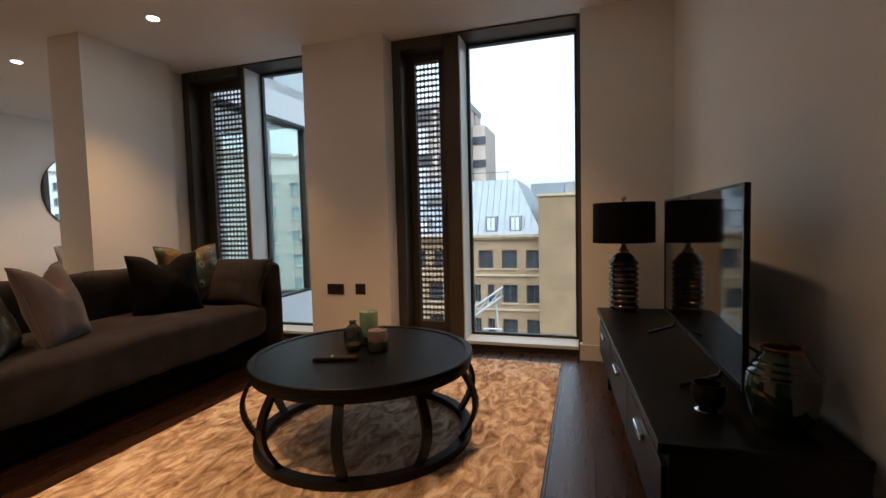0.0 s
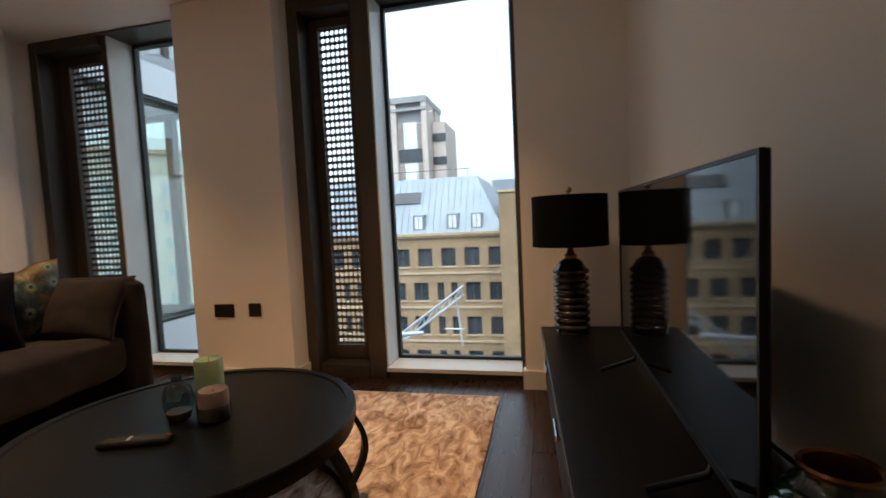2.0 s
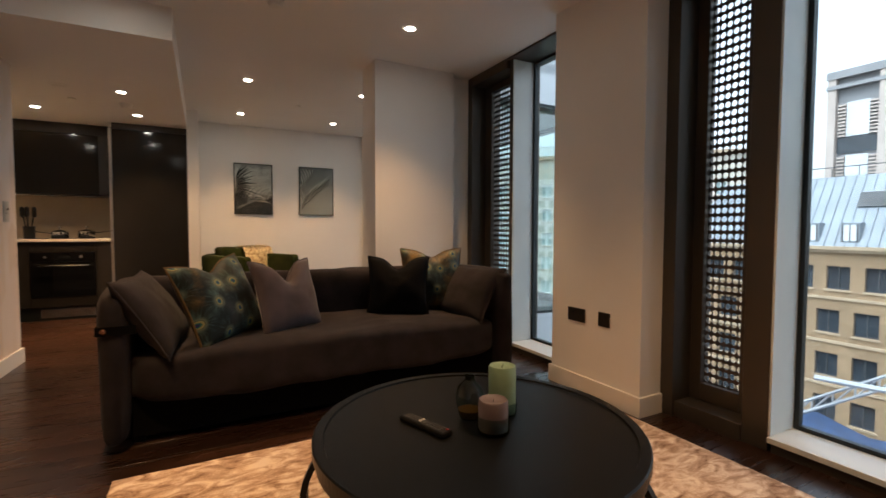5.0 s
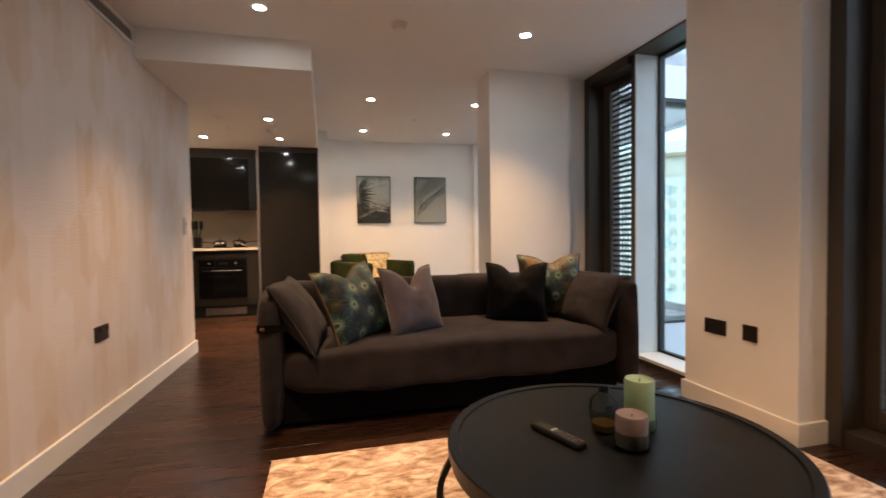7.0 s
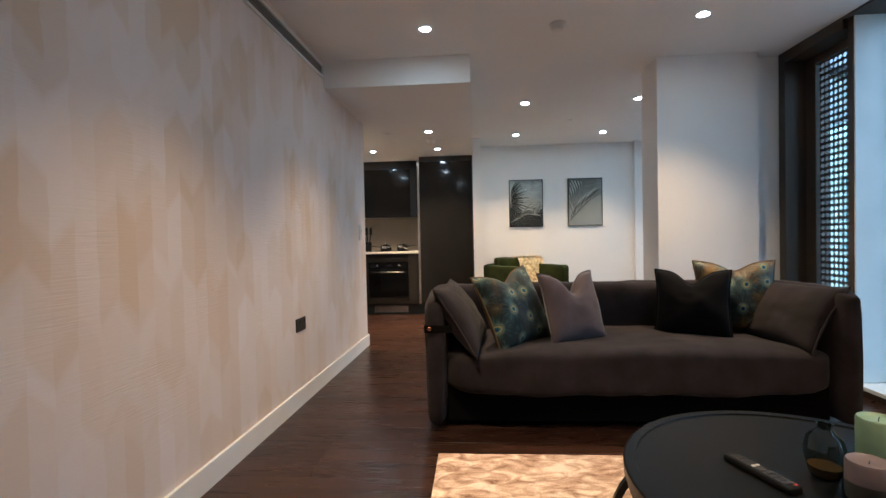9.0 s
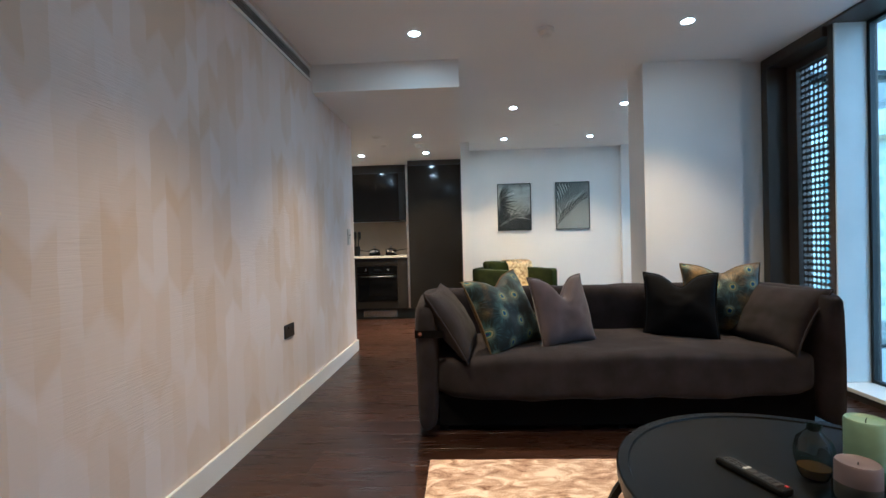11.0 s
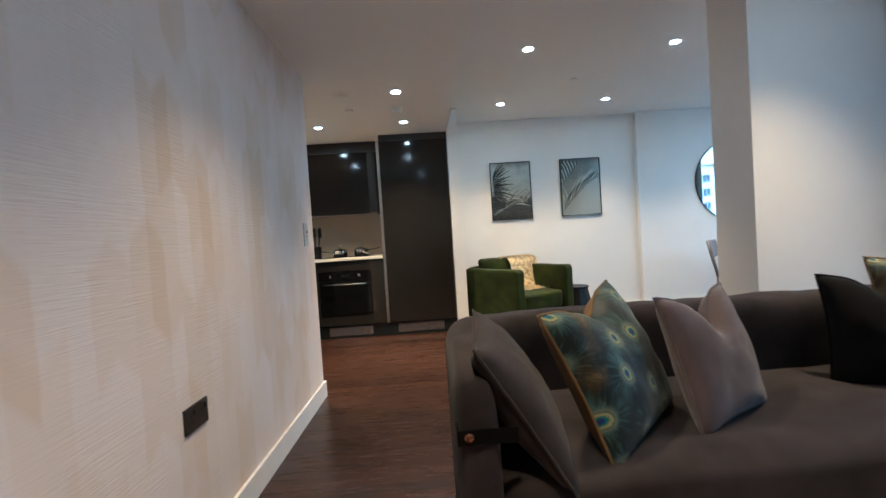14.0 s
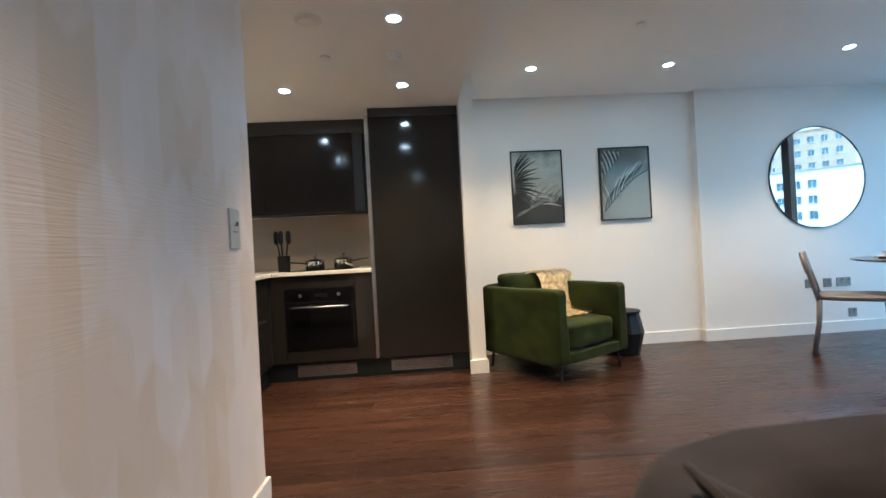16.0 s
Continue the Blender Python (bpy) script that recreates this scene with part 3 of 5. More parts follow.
structure(boxes("wall_kitchen", [((-6.90, -1.4, 0), (-6.74, 1.29, CEIL)), ((-6.74, 1.17, 0), (-5.98, 1.29, CEIL)), ((-6.9, -1.52, 0), (-2.9, -1.4, CEIL)), ((-2.99, -1.4, 0), (-2.87, SOUTH - 0.14, CEIL))], PAINT), "white kitchen walls with a short nib")


def south(x, off=0.0):
    """A place on the face of the papered wall."""
    return pose(WALL_END, SOUTH, 0, 0, 0, SKEW) @ pose(x - WALL_END, off, 0)


def skirting(name, runs, m=None):
    bm = bmesh.new()
    for a, b in runs:
        vs = add_box(bm, (*a, 0.0), (*b, 0.112))
        top = [e for e in bm.edges if all(v in vs and v.co.z > 0.10 for v in e.verts)]
        bmesh.ops.bevel(bm, geom=top, offset=0.005, segments=2, affect="EDGES", profile=0.5)
    return structure(put(name, bm, SKIRT, m=m), "white skirting board along the wall foot")


T = 0.016
skirting("baseboard", [((-T, 0), (3.66, T)), ((-T, -0.12), (0, 0))], south(WALL_END))
skirting("baseboard", [((-2.02 - T, PIER_Y - T), (-1.31 + T, PIER_Y)), ((-1.31, PIER_Y), (-1.31 + T, 3.60)), ((-2.02 - T, PIER_Y), (-2.02, 3.60))])
skirting("baseboard", [((0.13 - T, 3.54 - T), (0.70, 3.54)), ((0.13 - T, 3.54), (0.13, 3.60))])
skirting("baseboard", [((-T, -2.9), (0, 2.0))], EASTM)
skirting("baseboard", [((-5.98, 1.17 - T), (-5.98 + T, 1.29 + T)), ((WEST + T, 1.29), (-5.98, 1.29 + T)), ((WEST, 1.29 + T), (WEST + T, 3.55 - T)), ((WEST, 3.55 - T), (WEST + 0.07 + T, 3.55)), ((WEST + 0.07, 3.55), (WEST + 0.07 + T, 5.7))])
skirting("baseboard", [((-3.68 - T, 2.63 - T), (-3.35 + T, 2.63)), ((-3.35, 2.63), (-3.35 + T, 3.39)), ((-3.68 - T, 2.63), (-3.68, 3.96))])


def perforated(name, x0, x1, z0, z1, y, parent, cols=5, rows=46, thick=0.006):
    """A sheet pierced with rows of round-ended holes."""
    bm = bmesh.new()
    w, h = (x1 - x0) / cols, (z1 - z0) / rows
    for i in range(cols):
        for j in range(rows):
            cx, cz = x0 + (i + 0.5) * w, z0 + (j + 0.5) * h
            outer, inner = [], []
            for k in range(8):
                a = math.pi / 8 + k * math.pi / 4
                sx, sz = math.copysign(1, math.cos(a)), math.copysign(1, math.sin(a))
                big = abs(math.cos(a)) > abs(math.sin(a))
                outer.append(bm.verts.new((cx + sx * w / 2 * (1 if big else 0.45), y, cz + sz * h / 2 * (0.45 if big else 1))))
                inner.append(bm.verts.new((cx + math.cos(a) * w * 0.47, y, cz + math.sin(a) * h * 0.37)))
            deep = [bm.verts.new((v.co.x, y + thick, v.co.z)) for v in inner]
            for k in range(8):
                n = (k + 1) % 8
                bm.faces.new((outer[k], outer[n], inner[n], inner[k]))
                bm.faces.new((inner[k], inner[n], deep[n], deep[k]))
            for k in range(0, 8, 2):
                a = math.pi / 4 + k * math.pi / 4
                corner = bm.verts.new((cx + math.copysign(w / 2, math.cos(a)), y, cz + math.copysign(h / 2, math.sin(a))))
                bm.faces.new((outer[k], corner, outer[k + 1]))
    return put(name, bm, BRONZE, parent)


def pane(name, a, b, mat, parent):
    ob = solid(name, a, b, mat, parent)
    ob.visible_shadow = False
    return ob


def tall_window(name, dx, e=0.0, g=0.0, h=0.0):
    """e: how much wider the vent door is; g: how far the glass edge moves; h: how much broader its hinge stile is."""
    w = thing(name, pose(dx, 0, 0), "full-height bronze window with perforated vent door and fixed pane", "window", kind="structure")
    boxes("frame", [((-1.31, 3.60, 0), (-1.235, 3.92, CEIL)), ((0.105, 3.61, 0), (0.13, 3.92, CEIL)), ((-1.235, 3.60, 2.445), (0.105, 3.95, 2.475)), ((-1.235, 3.60, 2.38), (-0.885 + e, 3.80, 2.445)), ((-1.235, 3.62, 0), (-0.885 + e, 3.80, 0.085)), ((-0.725 + g, 3.635, 0), (0.105, 3.86, 0.045))], BRONZE, w, 0.002)
    boxes("mullion", [((-0.885 + e, 3.63, 0), (-0.738 + g, 3.92, 2.445))], BRONZE, w, 0.003)
    boxes("liner", [((-0.738 + g, 3.635, 0.075), (-0.728 + g, 3.85, 2.443))], BRONZE_PALE, w)
    solid("sill", (-0.737 + g, 3.622, 0.045), (0.105, 3.85, 0.072), BRONZE_PALE, w, 0.003)
    boxes("gasket", [((-0.728 + g, 3.84, 0.072), (-0.705 + g, 3.875, 2.445)), ((0.085, 3.84, 0.072), (0.105, 3.875, 2.445)), ((-0.705 + g, 3.84, 0.072), (0.085, 3.875, 0.092)), ((-0.705 + g, 3.84, 2.425), (0.085, 3.875, 2.445))], BLACK, w)
    pane("pane", (-0.705 + g, 3.852, 0.092), (0.085, 3.860, 2.425), GLASS, w)
    boxes("vent_door", [((-1.235, 3.75, 0.087), (-1.172 + h, 3.79, 2.378)), ((-0.968 + e, 3.75, 0.087), (-0.887 + e, 3.79, 2.378)), ((-1.172 + h, 3.75, 0.087), (-0.968 + e, 3.79, 0.185)), ((-1.172 + h, 3.75, 2.32), (-0.968 + e, 3.79, 2.378))], BRONZE, w, 0.003)
    perforated("perforated_screen", -1.172 + h, -0.968 + e, 0.185, 2.32, 3.785, w, 9 if e else 6)
    tube("handle", [(-0.925 + e, 3.748, 1.02), (-0.925 + e, 3.715, 1.03), (-0.925 + e, 3.712, 1.15), (-0.925 + e, 3.714, 1.16)], 0.009, BRONZE, w)
    pane("vent_pane", (-1.172 + h, 3.87, 0.15), (-0.968 + e, 3.876, 2.35), GLASS, w)
    return w


tall_window("window_1", 0.0, 0.0, -0.03)
tall_window("window_2", SHIFT_B, 0.205, 0.10, 0.04)

# glazed corner of the dining space
dining_win = thing("window_3", pose(0, 0, 0), "bronze-framed glazed corner around the dining space", "window", kind="structure")
posts = [((-3.58, 3.96, 0), (-3.52, 4.0, CEIL)), ((-3.62, 5.65, 0), (-3.52, 5.78, CEIL)), ((-6.53, 5.68, 0), (-6.43, 5.78, CEIL)), ((-3.62, 4.0, 2.33), (-3.52, 5.65, CEIL)), ((-6.43, 5.68, 2.40), (-3.62, 5.78, CEIL)), ((-3.62, 4.0, 0), (-3.52, 5.65, 0.14)), ((-6.43, 5.68, 0), (-3.62, 5.78, 0.10))]
posts += [((x, 5.69, 0.1), (x + 0.12, 5.77, 2.4)) for x in (-5.14, -4.28)]
boxes("frame", posts, BRONZE, dining_win, 0.002)
pane("pane", (-3.574, 4.0, 0.14), (-3.566, 5.65, 2.33), GLASS_G, dining_win)
pane("pane", (-6.43, 5.726, 0.10), (-3.62, 5.734, 2.40), GLASS, dining_win)

# slot grille high on the papered wall
slot = thing("air_grille", south(0), "long white linear air grille high on the wall", "vent")
boxes("rim", [((-3.08, 0, 2.315), (-0.8, 0.012, 2.335)), ((-3.08, 0, 2.405), (-0.8, 0.012, 2.425)), ((-3.08, 0, 2.335), (-3.06, 0.012, 2.405)), ((-0.82, 0, 2.335), (-0.8, 0.012, 2.405))], WHITE_P, slot, 0.002)
boxes("blade", [((-3.06, 0.001, 2.335 + 0.012 + i * 0.018), (-0.82, 0.009, 2.335 + 0.017 + i * 0.018)) for i in range(3)] + [((-3.06, 0.0005, 2.335), (-0.82, 0.002, 2.405))], GREY_P, slot)


# ---- lamps in the ceiling ----
def downlight(x, y, z):
    d = thing("downlight", pose(x, y, z), "small round white recessed ceiling downlight, lit", "downlight", "ceiling downlights")
    lathe("rim", [(0.040, -0.001), (0.046, -0.004), (0.044, -0.006), (0.036, -0.005), (0.034, -0.001)], WHITE_P, d, 24)
    lathe("lens", [(0.0, -0.003), (0.034, -0.003), (0.034, -0.0015)], LED, d, 24)
    lamp = new("downlight_beam", bpy.data.lights.new("downlight_beam", "SPOT"))
    lamp.data.energy, lamp.data.color, lamp.data.spot_size, lamp.data.spot_blend, lamp.data.shadow_soft_size = SPOT, WARM, radians(98), 1.0, 0.06
    lamp.matrix_world = pose(x, y, z - 0.012)
    return d


# the last two are unseen, added to warm the pier, east wall and rug
for x, y in ((-2.67, 0.88), (-2.67, 2.655), (-4.44, 1.73), (-4.43, 2.87), (-5.88, 1.765), (-5.88, 2.92), (-5.63, 4.26), (-1.2, 0.88), (-0.4, 2.655)):
    downlight(x, y, CEIL)
for x, y in ((-5.63, -0.14), (-5.58, 0.72), (-4.63, 0.70), (-4.63, -0.14)):
    downlight(x, y, SOFFIT)


def smoke_alarm(x, y, z):
    d = thing("smoke_alarm", pose(x, y, z), "round white smoke detector on the ceiling", "smoke detector", "ceiling smoke detectors")
    lathe("base", [(0.0, 0), (0.055, 0), (0.055, -0.012), (0.05, -0.016), (0, -0.016)], WHITE_P, d)
    lathe("head", [(0.044, -0.016), (0.046, -0.026), (0.038, -0.042), (0.02, -0.046), (0, -0.046)], WHITE_P, d)


smoke_alarm(-2.70, 1.75, CEIL)
smoke_alarm(-5.08, 0.68, SOFFIT)


def sprinkler(x, y, z):
    d = thing("sprinkler_cap", pose(x, y, z), "flat white sprinkler cover on the ceiling", "sprinkler", "ceiling sprinkler covers")
    lathe("cap", [(0.0, -0.012), (0.036, -0.012), (0.038, -0.009), (0.030, -0.008), (0.030, 0)], WHITE_P, d, 24)


sprinkler(-5.18, 2.33, CEIL)
sprinkler(-5.08, 0.26, SOFFIT)
vent = thing("ceiling_vent", pose(-4.63, 0.26, SOFFIT), "round white extract vent on the ceiling", "vent")
lathe("ring", [(0.045, -0.002), (0.062, -0.004), (0.07, -0.001), (0.07, 0)], WHITE_P, vent)
lathe("disc", [(0, -0.018), (0.042, -0.015), (0.048, -0.010), (0.04, -0.006), (0.0, -0.006)], WHITE_P, vent)


# ---- plates on the walls ----
def plate(name, m, w, h, label, category, mat=SOCKET, holes=0, group=""):
    """A wall plate in its local xz plane, facing -y."""
    d = thing(name, m, label, category, group)
    solid("cover", (-w / 2, -0.008, -h / 2), (w / 2, 0, h / 2), mat, d, 0.002)
    if holes:
        pins = []
        for i in range(holes):
            c = (i - (holes - 1) / 2) * w / holes
            pins += [((c - 0.004, -0.0086, 0.008), (c + 0.004, -0.0079, 0.018)), ((c - 0.016, -0.0086, -0.014), (c - 0.007, -0.0079, -0.008)), ((c + 0.007, -0.0086, -0.014), (c + 0.016, -0.0079, -0.008)), ((c + 0.012, -0.012, 0.012), (c + 0.020, -0.0079, 0.028))]
        tagged(boxes("pins", pins, BLACK, d), kind="stuff")
    return d


G = "dark bronze wall sockets"
plate("wall_socket", pose(-1.79, PIER_Y, 0.49), 0.147, 0.086, "dark bronze double socket on the pier", "socket", holes=2, group=G)
plate("wall_socket", pose(-1.565, PIER_Y, 0.495), 0.086, 0.086, "dark bronze single outlet on the pier", "socket", holes=1, group=G)
plate("wall_socket", south(-2.55) @ pose(0, 0, 0.525, 0, 0, 180), 0.147, 0.086, "dark bronze double socket on papered wall", "socket", holes=2, group=G)
plate("light_switch", south(-4.02) @ pose(0, 0, 1.15, 0, 0, 180), 0.086, 0.15, "grey metal wall switch plate", "switch", SWITCH_M, holes=1)
th = plate("thermostat", south(-0.66) @ pose(0, 0, 1.25, 0, 0, 180), 0.10, 0.10, "white wall thermostat with a dark display", "thermostat", WHITE_P)
solid("display", (-0.035, -0.010, 0.0), (0.035, -0.0078, 0.035), BLACK, th)
for y, w, z in ((4.63, 0.086, 0.5), (4.82, 0.086, 0.5), (4.99, 0.147, 0.5), (5.07, 0.086, 0.19)):
    plate("wall_socket", pose(WEST + 0.07, y, z, 0, 0, 90), w, 0.086, "grey metal socket on the white wall", "socket", GREY_P, holes=1 if w < 0.1 else 2, group="grey wall sockets")


# ---- sofa ----
sofa = thing("sofa", pose(-2.56, 2.035, 0), "long mauve-grey upholstered sofa with one bench seat", "sofa")
soft("seat", (0.09, 0, 0.315), (0.385, 1.05, 0.130), SOFA, sofa, p=6, cuts=25, wrinkle=0.007, shape=lambda q: Vector((q.x, q.y, q.z + 0.02 * (1 - (q.y / 1.05) ** 2) * (q.z > 0))))


def sofa_shell(parent):
    """Back and arms in one padded shell, round at the corners."""
    line = []
    for k in range(15):
        line.append((0.455 - 0.43 * k / 14, -1.085, 0.0))
    for k in range(1, 10):
        a = math.pi / 2 * k / 9
        line.append((0.025 - 0.305 * math.sin(a), -0.78 - 0.305 * math.cos(a), k / 9))
    for k in range(1, 40):
        line.append((-0.28, -0.78 + 1.56 * k / 40, 1.0))
    line += [(x, -y, w) for x, y, w in line[:24][::-1]]
    n, m = len(line), 28
    bm = bmesh.new()
    rings = []
    for i, (x, y, w) in enumerate(line):
        p, q = line[max(i - 1, 0)], line[min(i + 1, n - 1)]
        d = Vector((q[0] - p[0], q[1] - p[1], 0)).normalized()
        side = Vector((-d.y, d.x, 0))
        half = 0.058 + 0.040 * w
        front = max(0.0, (x - 0.10) / 0.355)
        top = 0.762 - 0.035 * front * front - 0.01 * w
        end = min(i, n - 1 - i)
        pinch = (0.55, 0.85, 1.0)[min(end, 2)]
        ring = []
        for k in range(m):
            a = 2 * math.pi * k / m
            ca, sa = math.cos(a), math.sin(a)
            u = math.copysign(abs(ca) ** 0.36, ca) * half * pinch
            v = math.copysign(abs(sa) ** 0.30, sa)
            z = 0.05 + (top - 0.05 - 0.02 * (1 - pinch)) * (v + 1) / 2
            c = Vector((x, y, z)) + side * (u + 0.035 * w * (0.4 - z))
            c += Vector((ca, ca, sa)) * (0.010 * noise.noise(c * 4) + 0.005 * noise.noise(c * 13))
            ring.append(bm.verts.new(c))
        rings.append(ring)
    for p, q in zip(rings, rings[1:]):
        for k in range(m):
            bm.faces.new((p[k], p[(k + 1) % m], q[(k + 1) % m], q[k]))
    bm.faces.new(rings[0][::-1])
    bm.faces.new(rings[-1])
    return put("wraparound_back", bm, SOFA, parent, smooth=True)


sofa_shell(sofa)
solid("base", (-0.34, -1.03, 0.03), (0.36, 1.03, 0.225), SOFA_DARK, sofa, 0.01)
for x in (-0.28, 0.31):
    for y in (-1.0, 0, 1.0):
        solid("foot", (x - 0.025, y - 0.025, 0), (x + 0.025, y + 0.025, 0.06), EBONY_X, sofa, 0.004)


def arm_strap(m):
    """A dark webbing strap looped over the arm, closed with a copper stud."""
    d = thing("sofa_strap", m, "dark webbing strap with a copper stud on the sofa arm", "strap")
    boxes("band", [((-0.075, -0.004, -0.02), (0.075, 0.0, 0.02)), ((-0.079, -0.004, -0.02), (-0.075, 0.20, 0.02))], SOFA_DARK, d, 0.001)
    lathe("stud", [(0, 0.004), (0.009, 0.003), (0.012, 0.0), (0.012, -0.002), (0, -0.002)], COPPER, d, 20, m=pose(-0.050, -0.005, 0, 90, 0, 0))
    return d


arm_strap(pose(-2.098, 0.972, 0.575, 0, 0, 90))


def cushion(name, at, turn, lean, size, mat, label, chop=0.0, seed=0, back_mat=None, roll=0.0, group="", thick=0.15, plump=False, wide=0.0):
    """Stands on its edge at a place, turned about the upright, leaning back."""
    c = thing(name, pose(*at) @ pose(0, 0, 0, 0, 0, turn) @ pose(0, 0, 0, lean, roll, 0), label, "cushion", group)
    pillow("cover", wide or size, size, thick, mat, c, chop, seed, back_mat=back_mat, plump=plump)
    w, h = wide or size, size
    side = [-1 + k / 12 for k in range(24)]
    rim = [(u, -1) for u in side] + [(1, v) for v in side] + [(-u, 1) for u in side] + [(-1, -v) for v in side]
    line = []
    for u, v in rim:
        x, z = u * w / 2 * (1 - 0.09 * (1 - v * v)), v * h / 2 * (1 - 0.09 * (1 - u * u))
        z -= chop * math.exp(-(u / 0.34) ** 2) * max(0.0, (v + 0.2) / 1.2) ** 2
        line.append((x, 0.003 * noise.noise(Vector((u * 6, v * 6, seed))), z + h / 2))
    tube("piping", line, 0.005, mat if back_mat is None else back_mat, c, 6, closed=True)
    return c


# fronts face local -y; turn 90 faces +x
cushion("bolster_cushion", (-2.37, 1.21, 0.42), 174, -32, 0.44, SOFA, "mauve-grey cushion leaning on the sofa arm", 0.0, 1, group="sofa arm cushions", thick=0.17, wide=0.62)
cushion("bolster_cushion", (-2.42, 2.86, 0.42), 10, -33, 0.41, SOFA, "mauve-grey cushion leaning on the sofa arm", 0.0, 2, group="sofa arm cushions", thick=0.17, wide=0.62)
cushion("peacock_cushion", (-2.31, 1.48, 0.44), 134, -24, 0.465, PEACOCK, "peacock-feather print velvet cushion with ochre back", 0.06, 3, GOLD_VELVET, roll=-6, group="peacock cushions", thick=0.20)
cushion("mauve_cushion", (-2.35, 1.79, 0.44), 122, -18, 0.43, MAUVE, "plain mauve velvet cushion with struck-in top", 0.13, 4)
cushion("black_cushion", (-2.46, 2.47, 0.44), 64, -16, 0.42, BLACK_VELVET, "plain black velvet cushion with struck-in top", 0.08, 5)
cushion("peacock_cushion", (-2.58, 2.80, 0.44), 76, -12, 0.46, PEACOCK_LAMPLIT, "peacock-feather print velvet cushion, gold as lamplit, beside a black one", 0.05, 6, GOLD_VELVET, group="peacock cushions", thick=0.19)

# ---- rug ----
bm = bmesh.new()
nx, ny = 60, 72
grid = []
for i in range(nx + 1):
    row = []
    for j in range(ny + 1):
        x, y = -1.85 + 1.84 * i / nx, 0.98 + 2.40 * j / ny
        e = min(i, nx - i, j, ny - j)
        x += 0.008 * noise.noise(Vector((y * 3, 1, 0))) * (e == 0)
        row.append(bm.verts.new((x, y, 0.011 if e == 0 else 0.019 + 0.006 * noise.noise(Vector((x * 9, y * 9, 0))))))
    grid.append(row)
for i in range(nx):
    for j in range(ny):
        bm.faces.new((grid[i][j], grid[i + 1][j], grid[i + 1][j + 1], grid[i][j + 1]))
tagged(put("rug", bm, RUG, smooth=True), "beige and brown mottled pile rug on the floor", "rug")

# ---- coffee table ----
TABLE = (-0.857, 2.095)
TZ, TR = 0.411, 0.515
table = thing("coffee_table", pose(*TABLE, 0), "round black-stained wooden coffee table with barrel-ribbed base", "coffee table")
lathe("top", [(0, TZ - 0.006), (TR - 0.035, TZ - 0.006), (TR - 0.032, TZ), (TR - 0.004, TZ), (TR, TZ - 0.004), (TR, TZ - 0.03), (TR - 0.01, TZ - 0.036), (0, TZ - 0.036)], EBONY, table, 96)
for k in range(10):
    a = 2 * math.pi * k / 10 - radians(38)
    bm = bmesh.new()
    prof = [(0.47 + 0.075 * math.sin(math.pi * s), 0.045 + (TZ - 0.08) * s) for s in [i / 9 for i in range(10)]]
    rings = []
    for r, z in prof:
        ring = []
        for dr, dt in ((-0.010, -0.019), (0.010, -0.019), (0.010, 0.019), (-0.010, 0.019)):
            ring.append(bm.verts.new(((r + dr) * math.cos(a) - dt * math.sin(a), (r + dr) * math.sin(a) + dt * math.cos(a), z)))
        rings.append(ring)
    for p, q in zip(rings, rings[1:]):
        for i in range(4):
            bm.faces.new((p[i], p[(i + 1) % 4], q[(i + 1) % 4], q[i]))
    bm.faces.new(rings[0][::-1])
    bm.faces.new(rings[-1])
    put("leg", bm, EBONY_X, table)
for nm, r, z0, z1 in (("base_ring", 0.485, 0.022, 0.055), ("top_ring", 0.485, TZ - 0.060, TZ - 0.036)):
    lathe(nm, [(r - 0.022, z0), (r + 0.022, z0), (r + 0.022, z1), (r - 0.022, z1), (r - 0.022, z0)], EBONY_X, table, 64)

Z = TZ - 0.006
c = thing("green_candle", pose(-0.885, 2.21, Z), "tall pale green pillar candle in a clear glass holder", "candle")
lathe("wax", [(0, 0.012), (0.044, 0.012), (0.046, 0.02), (0.046, 0.165), (0.043, 0.170), (0.036, 0.163), (0, 0.160)], WAX_GREEN, c)
lathe("holder", [(0.0, 0), (0.049, 0), (0.051, 0.004), (0.051, 0.050), (0.049, 0.050), (0.048, 0.008), (0, 0.008)], CLEAR, c)
tube("wick", [(0, 0, 0.158), (0.001, 0, 0.168), (0.003, 0.001, 0.174)], 0.0012, BLACK, c, 5)
c = thing("mauve_candle", pose(-0.79, 2.11, Z), "short mauve pillar candle in a clear glass holder", "candle")
lathe("wax", [(0, 0.010), (0.044, 0.010), (0.046, 0.018), (0.046, 0.098), (0.043, 0.103), (0.036, 0.097), (0, 0.095)], WAX_MAUVE, c)
lathe("holder", [(0.0, 0), (0.049, 0), (0.051, 0.004), (0.051, 0.055), (0.049, 0.055), (0.048, 0.006), (0, 0.006)], CLEAR, c)
tube("wick", [(0, 0, 0.093), (0.001, 0, 0.103)], 0.0012, BLACK, c, 5)
c = thing("glass_bottle", pose(-0.915, 2.10, Z), "round smoky glass bottle with amber liquid", "bottle")
lathe("vessel", [(0, 0), (0.030, 0.001), (0.036, 0.012), (0.045, 0.05), (0.047, 0.075), (0.040, 0.105), (0.022, 0.122), (0.016, 0.130), (0.017, 0.142), (0.020, 0.143), (0.015, 0.142), (0.012, 0.128)], SMOKE, c)
lathe("liquid", [(0, 0.004), (0.029, 0.004), (0.034, 0.013), (0.038, 0.03), (0, 0.03)], AMBER, c)
r = thing("remote_control", pose(-0.915, 1.935, Z, 0, 0, 18), "slim black television remote with small buttons", "remote")
solid("body", (-0.10, -0.022, 0), (0.10, 0.022, 0.018), PLASTIC, r, 0.006)
